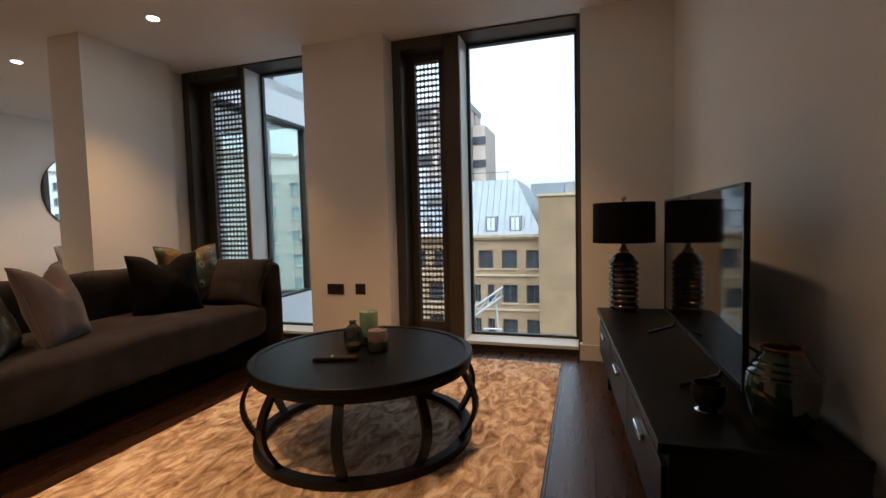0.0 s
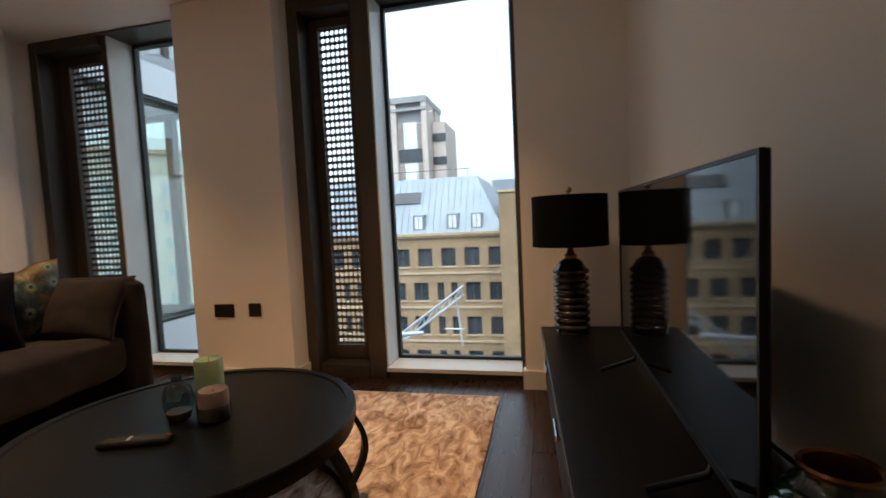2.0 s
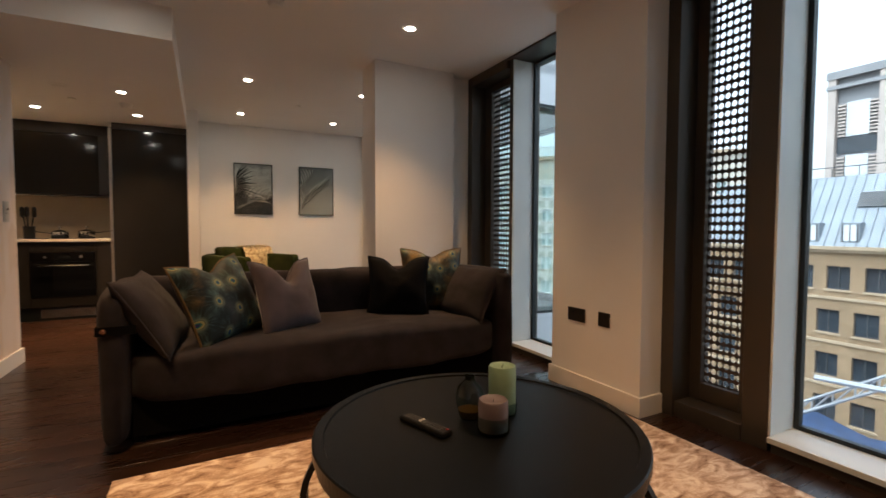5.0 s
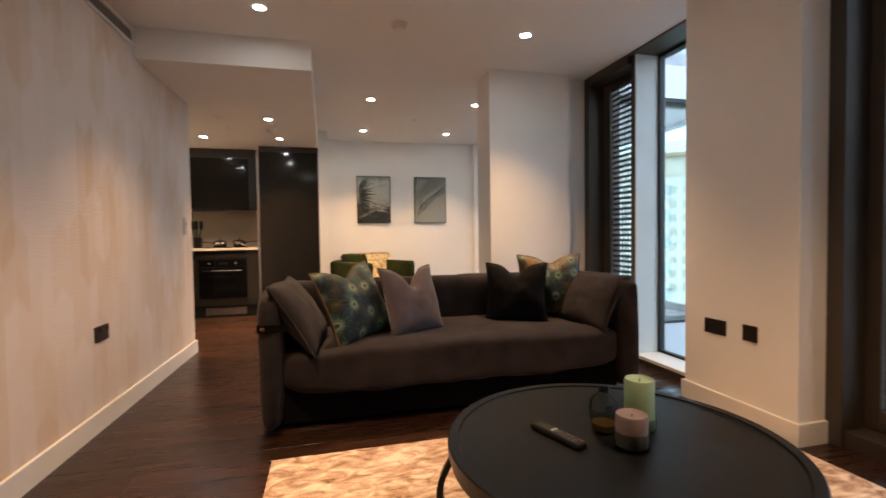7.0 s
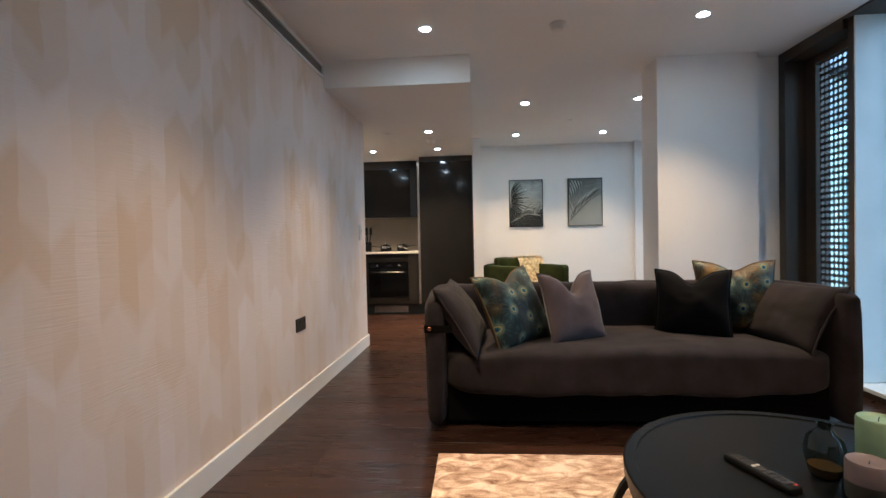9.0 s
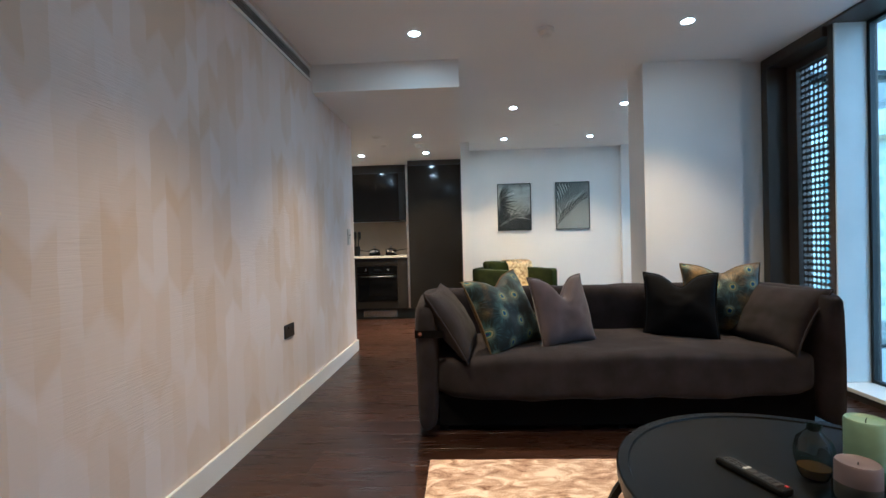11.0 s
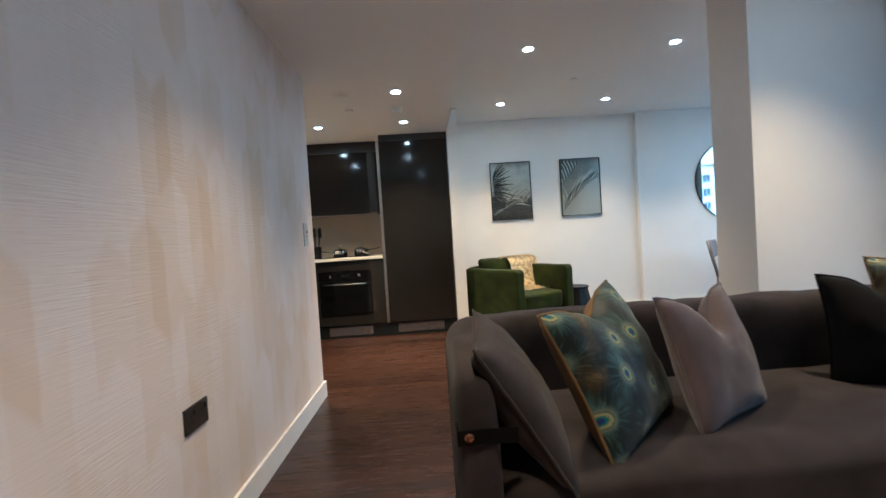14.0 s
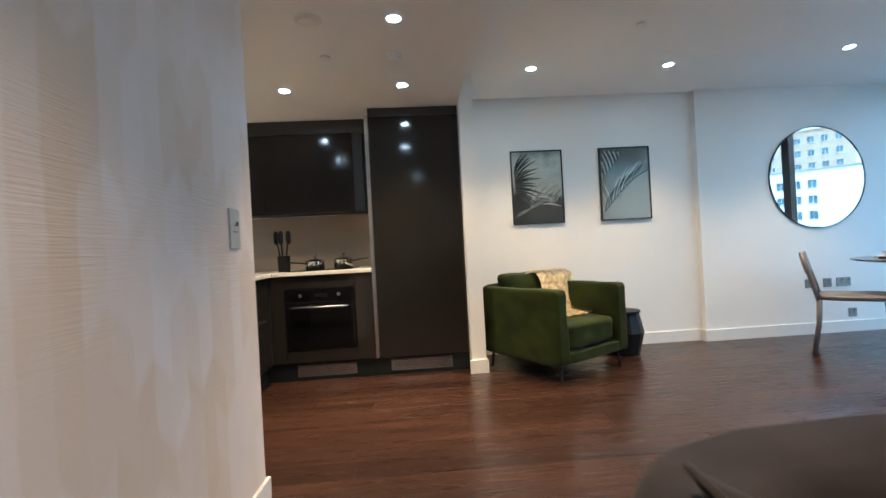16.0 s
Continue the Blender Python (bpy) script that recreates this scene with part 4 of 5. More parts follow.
boxes("buttons", [((-0.085 + i * 0.017, -0.014 + j * 0.011, 0.0175), (-0.074 + i * 0.017, -0.007 + j * 0.011, 0.0195)) for i in range(10) for j in range(3) if not (4 <= i <= 5)], BUTTON, r)["kind"] = "stuff"
solid("power_button", (0.084, 0.006, 0.0175), (0.093, 0.014, 0.020), RED, r, 0.002)
boxes("pale_buttons", [((-0.020, -0.010, 0.0175), (-0.012, 0.000, 0.0205)), ((-0.020, 0.003, 0.0175), (-0.012, 0.013, 0.0205))], CERAMIC, r)["kind"] = "stuff"
lathe("dial", [(0, 0.020), (0.011, 0.020), (0.013, 0.017)], BUTTON, r, 20)

# ---- television side ----
UX0, UX1, UY0, UY1, UZ = -0.495, -0.03, -0.03, 1.86, 0.42
unit = thing("media_unit", EASTM, "long low black-stained wooden media unit with chrome pulls", "media unit")
solid("top", (UX0 - 0.01, UY0 - 0.01, UZ - 0.03), (UX1, UY1 + 0.01, UZ), EBONY, unit, 0.003)
solid("body", (UX0 + 0.02, UY0, 0.12), (UX1, UY1, UZ - 0.03), EBONY_X, unit)
for i in range(3):
    y0 = UY0 + 0.02 + i * 0.62
    solid("door", (UX0 + 0.003, y0, 0.135), (UX0 + 0.022, y0 + 0.61, UZ - 0.075), EBONY_X, unit, 0.003)
    boxes("pull", [((UX0 - 0.012, y0 + 0.24, UZ - 0.125), (UX0 + 0.003, y0 + 0.37, UZ - 0.105))], CHROME, unit, 0.003)
for x in (UX0 + 0.04, UX1 - 0.04):
    for y in (UY0 + 0.06, UY1 - 0.36):
        solid("leg", (x - 0.022, y - 0.022, 0), (x + 0.022, y + 0.022, 0.12), EBONY_X, unit, 0.003)

tv = thing("television", pose(0.575, 2.255, 0, 0, 0, 0.5), "large flat black television standing on the unit", "television")
solid("casing", (0.004, -0.61, 0.50), (0.016, 0.65, 1.10), PLASTIC, tv, 0.004)
solid("bulge", (0.016, -0.40, 0.53), (0.06, 0.40, 0.85), PLASTIC, tv, 0.012)
boxes("bezel", [((-0.002, -0.61, 1.092), (0.006, 0.65, 1.10)), ((-0.002, -0.61, 0.50), (0.006, 0.65, 0.516)), ((-0.002, -0.61, 0.516), (0.006, -0.602, 1.092)), ((-0.002, 0.642, 0.516), (0.006, 0.65, 1.092))], PLASTIC, tv)
solid("screen", (0.0015, -0.602, 0.516), (0.0045, 0.642, 1.092), SCREEN, tv)
for y in (-0.38, 0.38):
    tube("foot", [(-0.12, y, UZ + 0.008), (0.0, y, UZ + 0.05), (0.012, y, UZ + 0.09), (0.03, y, UZ + 0.05), (0.12, y, UZ + 0.008)], 0.008, PLASTIC, tv)
tube("power_cable", [(0.05, -0.42, 0.60), (0.09, -0.55, 0.58), (0.10, -0.64, 0.52), (0.13, -0.69, UZ + 0.006), (0.14, -0.74, UZ + 0.005)], 0.005, PLASTIC, tv)

lamp = thing("table_lamp", pose(0.385, 3.24, UZ) @ Matrix.Diagonal((1.14, 1.14, 1.08, 1)), "table lamp with black drum shade and ribbed gunmetal body", "table lamp")
ribs = [(0, 0), (0.072, 0), (0.072, 0.01)]
for k in range(9):
    z = 0.015 + k * 0.032
    ribs += [(0.066, z), (0.076, z + 0.008), (0.078, z + 0.016), (0.074, z + 0.025), (0.066, z + 0.030)]
ribs += [(0.062, 0.308), (0.05, 0.33), (0.03, 0.345), (0, 0.345)]
lathe("body", ribs, LAMP_BODY, lamp, 40)
lathe("neck", [(0.026, 0.343), (0.028, 0.36), (0.016, 0.372), (0.010, 0.40), (0.010, 0.42), (0, 0.42)], BRASS, lamp, 24)
lathe("shade", [(0.160, 0.405), (0.162, 0.405), (0.160, 0.635), (0.158, 0.635), (0.160, 0.405)], SHADE, lamp, 48)
lathe("shade_cover", [(0, 0.632), (0.158, 0.632), (0.158, 0.629), (0, 0.629)], SHADE, lamp, 48)
lathe("finial", [(0.004, 0.63), (0.004, 0.645), (0.013, 0.652), (0.014, 0.662), (0.008, 0.672), (0, 0.674)], BRASS, lamp, 20)

vase = thing("ceramic_vase", pose(0.662, 1.605, UZ), "round dark green glazed vase with coppery rim", "vase")
VS, VZ = 0.75, 1.02
prof = [(0, 0), (0.075, 0), (0.085, 0.006), (0.108, 0.06), (0.117, 0.10), (0.113, 0.145)]
for k in range(3):
    z = 0.150 + k * 0.017
    prof += [(0.108 - k * 0.014, z), (0.109 - k * 0.014, z + 0.007), (0.101 - k * 0.014, z + 0.014)]
prof += [(0.066, 0.205), (0.064, 0.212)]
lathe("body", [(r * VS, z * VZ) for r, z in prof], GLAZE, vase, 48)
lathe("lip", [(r * VS, z * VZ) for r, z in [(0.064, 0.212), (0.068, 0.220), (0.064, 0.224), (0.057, 0.220), (0.054, 0.20), (0.09, 0.12), (0.09, 0.02), (0, 0.012)]], COPPER, vase, 48)
cup = thing("tea_light_holder", pose(0.50, 1.68, UZ), "small black candle bowl on a clear glass foot", "candle holder")
lathe("foot", [(0, 0), (0.034, 0), (0.036, 0.006), (0.022, 0.016), (0.0, 0.018)], CHROME, cup, 32)
lathe("bowl", [(0, 0.018), (0.03, 0.018), (0.043, 0.035), (0.046, 0.06), (0.042, 0.088), (0.038, 0.088), (0.041, 0.06), (0.036, 0.036), (0, 0.028)], PLASTIC, cup, 32)

# ---- pictures, mirror ----
def picture(y, mat, label, palm):
    """A framed print; palm draws its leaflets as (start, angle, length, width, tone)."""
    m = pose(WEST, y, 1.585, 0, 0, 90)
    d = thing("framed_print", m, label, "picture", "framed palm prints")
    w, h = 0.252, 0.355
    boxes("border", [((-w, -0.026, -h), (w, 0, -h + 0.010)), ((-w, -0.026, h - 0.010), (w, 0, h)), ((-w, -0.026, -h + 0.010), (-w + 0.010, 0, h - 0.010)), ((w - 0.010, -0.026, -h + 0.010), (w, 0, h - 0.010))], BLACK, d, 0.0015)
    solid("print", (-w + 0.010, -0.014, -h + 0.010), (w - 0.010, -0.002, h - 0.010), mat, d)
    sheets = {}
    for n, (px, pz, a, ln, wd, tone) in enumerate(palm):
        bm = sheets.setdefault(tone, bmesh.new())
        left, right = [], []
        for k in range(7):
            f = k / 6
            aa = a - 0.30 * f * (1 if math.cos(a) > 0 else -1)
            cx, cz = px + math.cos(aa) * ln * f, pz + math.sin(aa) * ln * f
            hw = wd * (0.25 + 0.75 * math.sin(math.pi * min(1, 0.12 + f * 0.88)))
            if max(abs(cx) - w, abs(cz) - h) > -0.012 - hw:
                break
            left.append((cx - math.sin(aa) * hw, cz + math.cos(aa) * hw))
            right.append((cx + math.sin(aa) * hw, cz - math.cos(aa) * hw))
        depth = -0.0150 - 0.0000025 * n - 0.0006 * (tone is LEAF_D)
        for k in range(len(left) - 1):
            bm.faces.new([bm.verts.new((q[0], depth, q[1])) for q in (left[k], right[k], right[k + 1], left[k + 1])])
    for tone, bm in sheets.items():
        tagged(put("frond", bm, tone, d), kind="stuff")
    solid("glazing", (-w + 0.010, -0.0205, -h + 0.010), (w - 0.010, -0.0185, h - 0.010), GLASS, d)
    return d


rnd = random.Random(31)
palm_1 = []
for i in range(22):     # dark fan from the edge, then its shaded lower leaflets
    palm_1.append((-0.225 + 0.012 * rnd.random(), 0.03 + 0.012 * (i - 11), -0.55 + 0.095 * i, rnd.uniform(0.16, 0.27), 0.0085, LEAF_D))
for i in range(14):
    palm_1.append((-0.21 + 0.030 * i, -0.11 - 0.002 * i, 1.05 + rnd.uniform(-0.1, 0.1), rnd.uniform(0.14, 0.24), 0.0065, LEAF_L if i % 2 else LEAF_M))
for i in range(16):
    palm_1.append((-0.225 + 0.024 * i, -0.29 + 0.012 * i, 1.0 + rnd.uniform(-0.12, 0.12), rnd.uniform(0.07, 0.13), 0.006, LEAF_M))
for i in range(4):
    palm_1.append((-0.02 + 0.02 * i, -0.06 - 0.035 * i, 0.12, rnd.uniform(0.14, 0.2), 0.007, LEAF_L if i % 2 else LEAF_M))
palm_2 = []
for i in range(15):     # an arched rib, pale leaflets swept up from it and dark gaps between
    f = i / 14
    rx, rz = -0.225 + 0.43 * f, -0.27 + 0.40 * math.sin(f * 1.25)
    palm_2.append((rx, rz, 1.62 - 0.42 * f + rnd.uniform(-0.05, 0.05), rnd.uniform(0.20, 0.30) * (1 - 0.25 * f), 0.0072, LEAF_L))
    palm_2.append((rx + 0.016, rz + 0.006, 1.58 - 0.42 * f + rnd.uniform(-0.05, 0.05), rnd.uniform(0.16, 0.26) * (1 - 0.25 * f), 0.0060, LEAF_D))
    palm_2.append((rx, rz, 0.85 - 0.3 * f, 0.05, 0.005, LEAF_D))
for i in range(7):
    palm_2.append((-0.225 + 0.030 * i, 0.06 + 0.035 * i, 1.62 + 0.04 * i, 0.26, 0.0100, LEAF_L))
    palm_2.append((-0.211 + 0.030 * i, 0.06 + 0.035 * i, 1.60 + 0.04 * i, 0.26, 0.0060, LEAF_D))
picture(1.965, PRINT, "framed black and white print of palm fronds", palm_1)
picture(2.84, PRINT_PALE, "framed grey print of a pale palm frond", palm_2)
mir = thing("round_mirror", pose(WEST + 0.07, 4.77, 1.55, 0, 90, 0), "large round wall mirror with thin black rim", "mirror")
lathe("glass", [(0, 0.012), (0.498, 0.012), (0.498, 0.002), (0, 0.002)], MIRROR, mir, 96)
lathe("rim", [(0.498, 0.0), (0.505, 0.0), (0.505, 0.018), (0.498, 0.018), (0.498, 0.0)], BLACK, mir, 96)

# ---- armchair ----
ac = thing("armchair", pose(-6.03, 1.87, 0, 0, 0, 31) @ Matrix.Diagonal((1.13, 1.13, 0.98, 1)), "boxy olive green velvet armchair on thin metal legs", "armchair")
soft("base", (0, 0, 0.185), (0.378, 0.345, 0.045), OLIVE, ac, p=14, cuts=9)
soft("seat", (0.035, 0, 0.333), (0.335, 0.265, 0.105), OLIVE, ac, p=9, cuts=15, wrinkle=0.006)
for s in (-1, 1):
    soft("armrest", (0, s * 0.315, 0.42), (0.385, 0.048, 0.285), OLIVE, ac, p=18, cuts=13, seed=s)
soft("back", (-0.34, 0, 0.43), (0.05, 0.36, 0.29), OLIVE, ac, p=10, cuts=11)
soft("back_cushion", (-0.215, -0.02, 0.60), (0.085, 0.245, 0.195), OLIVE, ac, p=8, cuts=15, wrinkle=0.010, shape=lambda q: Vector((q.x - 0.12 * q.z, q.y, q.z + 0.10 * abs(q.y) * (q.z > 0))))
for x in (-0.33, 0.33):
    for y in (-0.30, 0.30):
        tube("leg", [(x, y, 0.15), (x * 1.04, y * 1.04, 0.0)], 0.009, BLACK, ac)
throw = thing("fur_throw", pose(-6.03, 1.87, 0, 0, 0, 31) @ Matrix.Diagonal((1.13, 1.13, 0.98, 1)) @ pose(0.04, 0.20, 0), "golden brown fur throw draped over the armchair back", "throw")
bm = bmesh.new()
line = [(-0.34, 0.735), (-0.28, 0.80), (-0.20, 0.805), (-0.135, 0.77), (-0.115, 0.66), (-0.105, 0.54), (-0.085, 0.46), (-0.03, 0.445), (0.10, 0.443)]
rows_ = []
for k in range(33):
    s = k / 32 * (len(line) - 1)
    i = min(int(s), len(line) - 2)
    f = s - i
    x, z = line[i][0] * (1 - f) + line[i + 1][0] * f, line[i][1] * (1 - f) + line[i + 1][1] * f
    rows_.append([bm.verts.new((x + 0.012 * noise.noise(Vector((k * 0.4, j * 0.5, 0))) + 0.012, -0.03 + (j - 9) * 0.021 + 0.03 * noise.noise(Vector((k * 0.2, j * 0.1, 4))), z + 0.012 * noise.noise(Vector((k * 0.5, j * 0.6, 2))))) for j in range(19)])
for a, b in zip(rows_, rows_[1:]):
    for j in range(18):
        bm.faces.new((a[j], a[j + 1], b[j + 1], b[j]))
rnd = random.Random(77)
for k in range(0, 32):
    for j in range(0, 18):
        for _ in range(3):      # tufts of hair that hang down over the fleece
            o = rows_[k][j].co.lerp(rows_[k + 1][j + 1].co, rnd.random())
            down = (rows_[min(k + 3, 32)][j].co - rows_[k][j].co).normalized()
            out = Vector((0.5, 0, 0.85))
            tip = o + down * rnd.uniform(0.03, 0.055) + out * rnd.uniform(0.012, 0.03) + Vector((0, rnd.uniform(-0.02, 0.02), 0))
            side = Vector((0, 0.005, 0))
            bm.faces.new((bm.verts.new(o - side), bm.verts.new(o + side), bm.verts.new(tip)))
th_ob = put("fleece", bm, FUR, throw, smooth=True)

drum = thing("drum_table", pose(-6.30, 2.60, 0), "dark faceted drum side table", "side table")
lathe("body", [(0, 0), (0.13, 0), (0.14, 0.01), (0.185, 0.20), (0.15, 0.36), (0.15, 0.37), (0, 0.37)], PLASTIC, drum, 12, smooth=False)
lathe("top", [(0, 0.371), (0.158, 0.371), (0.16, 0.376), (0.16, 0.388), (0.157, 0.392), (0, 0.392)], EBONY_X, drum, 32)

# ---- dining ----
dt = thing("dining_table", pose(-5.52, 4.85, 0), "round dark stone dining table on a pedestal", "dining table")
lathe("top", [(0, 0.745), (0.50, 0.745), (0.56, 0.757), (0.565, 0.765), (0.56, 0.77), (0, 0.77)], TABLE_TOP, dt, 64)
lathe("pedestal", [(0, 0), (0.27, 0), (0.27, 0.015), (0.22, 0.03), (0.16, 0.35), (0.14, 0.55), (0.20, 0.745), (0, 0.745)], EBONY_X, dt, 40)
ch = thing("dining_chair", pose(-5.75, 4.28, 0, 0, 0, -44), "slender taupe leather dining chair with open back", "chair")
soft("seat", (0, 0.02, 0.475), (0.225, 0.235, 0.024), CHAIR, ch, p=5, cuts=9, wrinkle=0.002)
for x in (-0.2, 0.2):
    tube("leg", [(x, -0.20, 0.46), (x, -0.21, 0.25), (x * 1.03, -0.25, 0.0)], 0.018, CHAIR, ch, 8)
    tube("leg", [(x, 0.22, 0.46), (x * 1.02, 0.24, 0.0)], 0.016, CHAIR, ch, 8)
    tube("back_post", [(x, -0.20, 0.44), (x, -0.225, 0.55), (x * 0.95, -0.27, 0.72), (x * 0.8, -0.30, 0.84)], 0.017, CHAIR, ch, 8)
soft("backrest", (0, -0.275, 0.75), (0.185, 0.018, 0.095), CHAIR, ch, p=5, cuts=9, wrinkle=0.002, shape=lambda q: Vector((q.x, q.y - 0.22 * q.z - 0.5 * (0.03 - q.x * q.x), q.z)))
bo = thing("bowl", pose(-5.70, 4.62, 0.77), "pale ceramic bowl and plate on the dining table", "bowl")
lathe("plate", [(0, 0.0), (0.09, 0.002), (0.13, 0.014), (0.132, 0.017), (0.09, 0.008), (0, 0.006)], CERAMIC, bo, 40)
lathe("dish", [(0, 0.008), (0.035, 0.008), (0.075, 0.04), (0.078, 0.055), (0.074, 0.055), (0.07, 0.042), (0.03, 0.014), (0, 0.013)], CERAMIC, bo, 40)
lathe("cup", [(0, 0.016), (0.022, 0.016), (0.034, 0.06), (0.030, 0.10), (0.026, 0.10), (0.030, 0.06), (0.0, 0.02)], GREY_P, bo, 24)

# ---- kitchen ----
KX = -6.09
tall = thing("tall_cabinet", pose(0, 0, 0), "tall gloss graphite kitchen cabinet", "kitchen cabinet")
solid("body", (-6.74, 0.41, 0.15), (KX - 0.02, 1.168, 2.248), KIT_MATT, tall)
solid("door", (KX - 0.019, 0.413, 0.155), (KX, 1.155, 2.175), KIT, tall, 0.002)
solid("cornice", (KX - 0.019, 0.413, 2.18), (KX - 0.003, 1.165, 2.248), KIT_MATT, tall)
solid("edge_strip", (KX - 0.03, 0.378, 0.155), (KX + 0.004, 0.409, 2.19), STEEL, tall, 0.002)
solid("plinth", (-6.70, 0.38, 0), (KX - 0.045, 1.168, 0.15), BLACK, tall)
base = thing("oven_cabinet", pose(0, 0, 0), "graphite kitchen base cabinet with pale worktop", "kitchen cabinet")
solid("body", (-6.74, -1.39, 0.15), (KX - 0.02, 0.376, 0.875), KIT_MATT, base)
boxes("front", [((KX - 0.019, 0.232, 0.155), (KX, 0.374, 0.87)), ((KX - 0.019, -0.46, 0.155), (KX, -0.352, 0.87)), ((KX - 0.019, -0.349, 0.155), (KX, 0.229, 0.262)), ((KX - 0.019, -0.349, 0.765), (KX, 0.229, 0.87))], KIT, base, 0.0015)
solid("worktop", (-6.74, -1.39, 0.878), (KX + 0.02, 0.376, 0.91), STONE, base, 0.003)
solid("plinth", (-6.70, -0.56, 0), (KX - 0.045, 0.38, 0.15), BLACK, base)
oven = thing("oven", pose(0, 0, 0), "built-in black glass oven with steel handle", "oven")
solid("door", (KX - 0.018, -0.345, 0.268), (KX + 0.006, 0.225, 0.655), OVEN, oven, 0.002)
solid("panel", (KX - 0.018, -0.345, 0.660), (KX + 0.006, 0.225, 0.758), OVEN, oven, 0.002)
tube("handle", [(KX + 0.006, -0.28, 0.615), (KX + 0.045, -0.28, 0.615), (KX + 0.045, 0.17, 0.615), (KX + 0.006, 0.17, 0.615)], 0.009, STEEL, oven)
for y in (-0.22, 0.10):
    lathe("knob", [(0, 0), (0.018, 0), (0.016, 0.016), (0, 0.018)], STEEL, oven, 20, m=pose(KX + 0.006, y, 0.71, 0, 90, 0))
solid("display", (KX + 0.0055, -0.10, 0.695), (KX + 0.008, 0.0, 0.725), PLASTIC, oven)
for y0, y1 in ((-0.28, 0.21), (0.50, 1.02)):
    g = thing("plinth_grille", pose(0, 0, 0), "brushed metal ventilation grille in the kitchen plinth", "vent", "plinth grilles")
    solid("plate", (KX - 0.045, y0, 0.030), (KX - 0.040, y1, 0.125), GREY_P, g)
    boxes("slat", [((KX - 0.040, y0 + 0.012, 0.040 + i * 0.0135), (KX - 0.036, y1 - 0.012, 0.0475 + i * 0.0135)) for i in range(6)], STEEL, g)
wc = thing("wall_cabinet", pose(0, 0, 0), "gloss graphite kitchen wall cabinets", "kitchen cabinet")
solid("body", (-6.74, -1.39, 1.43), (-6.40, 0.32, 2.13), KIT_MATT, wc)
for y0, y1 in ((-1.38, -0.56), (-0.555, 0.235)):
    solid("door", (-6.40, y0, 1.42), (-6.38, y1, 2.125), KIT, wc, 0.002)
solid("filler", (-6.74, -1.39, 2.13), (-6.385, 0.376, 2.248), KIT_MATT, wc)
solid("recess", (-6.74, 0.32, 1.40), (-6.42, 0.376, 2.13), BLACK, wc)
structure(solid("splashback", (-6.738, -1.39, 0.912), (-6.728, 0.376, 1.42), SPLASH), "beige glass splashback")
ret = thing("sink_cabinet", pose(0, 0, 0), "graphite kitchen base cabinets with steel pulls", "kitchen cabinet")
solid("body", (KX + 0.001, -1.39, 0.15), (-4.7, -0.48, 0.875), KIT_MATT, ret)
for i in range(2):
    x0 = -6.05 + i * 0.67
    solid("door", (x0, -0.479, 0.155), (x0 + 0.66, -0.46, 0.87), KIT, ret, 0.002)
    tube("handle", [(x0 + 0.2, -0.46, 0.55), (x0 + 0.2, -0.425, 0.55), (x0 + 0.5, -0.425, 0.55), (x0 + 0.5, -0.46, 0.55)], 0.007, STEEL, ret)
solid("worktop", (KX + 0.021, -1.39, 0.878), (-4.7, -0.44, 0.91), STONE, ret, 0.003)
solid("plinth", (KX, -1.39, 0), (-4.7, -0.51, 0.15), BLACK, ret)
hob = thing("hob", pose(0, 0, 0), "black glass hob set in the worktop", "hob")
solid("plate", (-6.64, -0.34, 0.911), (-6.14, 0.22, 0.917), OVEN, hob, 0.002)


def pan(x, y, r, h, turn):
    d = thing("saucepan", pose(x, y, 0.917, 0, 0, turn), "polished steel saucepan with lid", "saucepan", "pans on the hob")
    lathe("pot", [(0, 0), (r * 0.94, 0), (r, 0.01), (r, h), (r + 0.004, h + 0.002), (r - 0.003, h), (r - 0.004, 0.012), (0, 0.01)], CHROME, d, 36)
    lathe("lid", [(r + 0.002, h + 0.003), (r * 0.8, h + 0.016), (r * 0.3, h + 0.028), (0, h + 0.03)], CHROME, d, 36)
    lathe("knob", [(0.006, h + 0.028), (0.006, h + 0.04), (0.016, h + 0.05), (0.016, h + 0.06), (0, h + 0.064)], STEEL, d, 20)
    tube("handle", [(0, -r, h - 0.015), (0, -r - 0.05, h - 0.008), (0, -r - 0.14, h + 0.004)], 0.009, PLASTIC, d, 8, 0.6)


pan(-6.36, -0.14, 0.085, 0.07, 30)
pan(-6.40, 0.10, 0.085, 0.075, 190)
jar = thing("utensil_jar", pose(-6.32, -0.40, 0.91), "dark jar holding black kitchen utensils", "utensil jar")
lathe("pot", [(0, 0), (0.05, 0), (0.055, 0.14), (0.051, 0.14), (0.046, 0.01), (0, 0.01)], PLASTIC, jar, 28)
for k in range(5):
    a = k * 1.26
    tube("utensil", [(0.01 * math.cos(a), 0.01 * math.sin(a), 0.02), (0.05 * math.cos(a), 0.05 * math.sin(a), 0.27)], 0.006, PLASTIC, jar, 6)
    soft("blade", (0.056 * math.cos(a), 0.056 * math.sin(a), 0.30), (0.036, 0.016, 0.06), PLASTIC, jar, p=3, cuts=4, wrinkle=0)


# ---- outside ----
ground = structure(solid("ground", (-1500, -1500, -22.5), (1500, 1500, -22), ASPHALT), "grey street level far below")


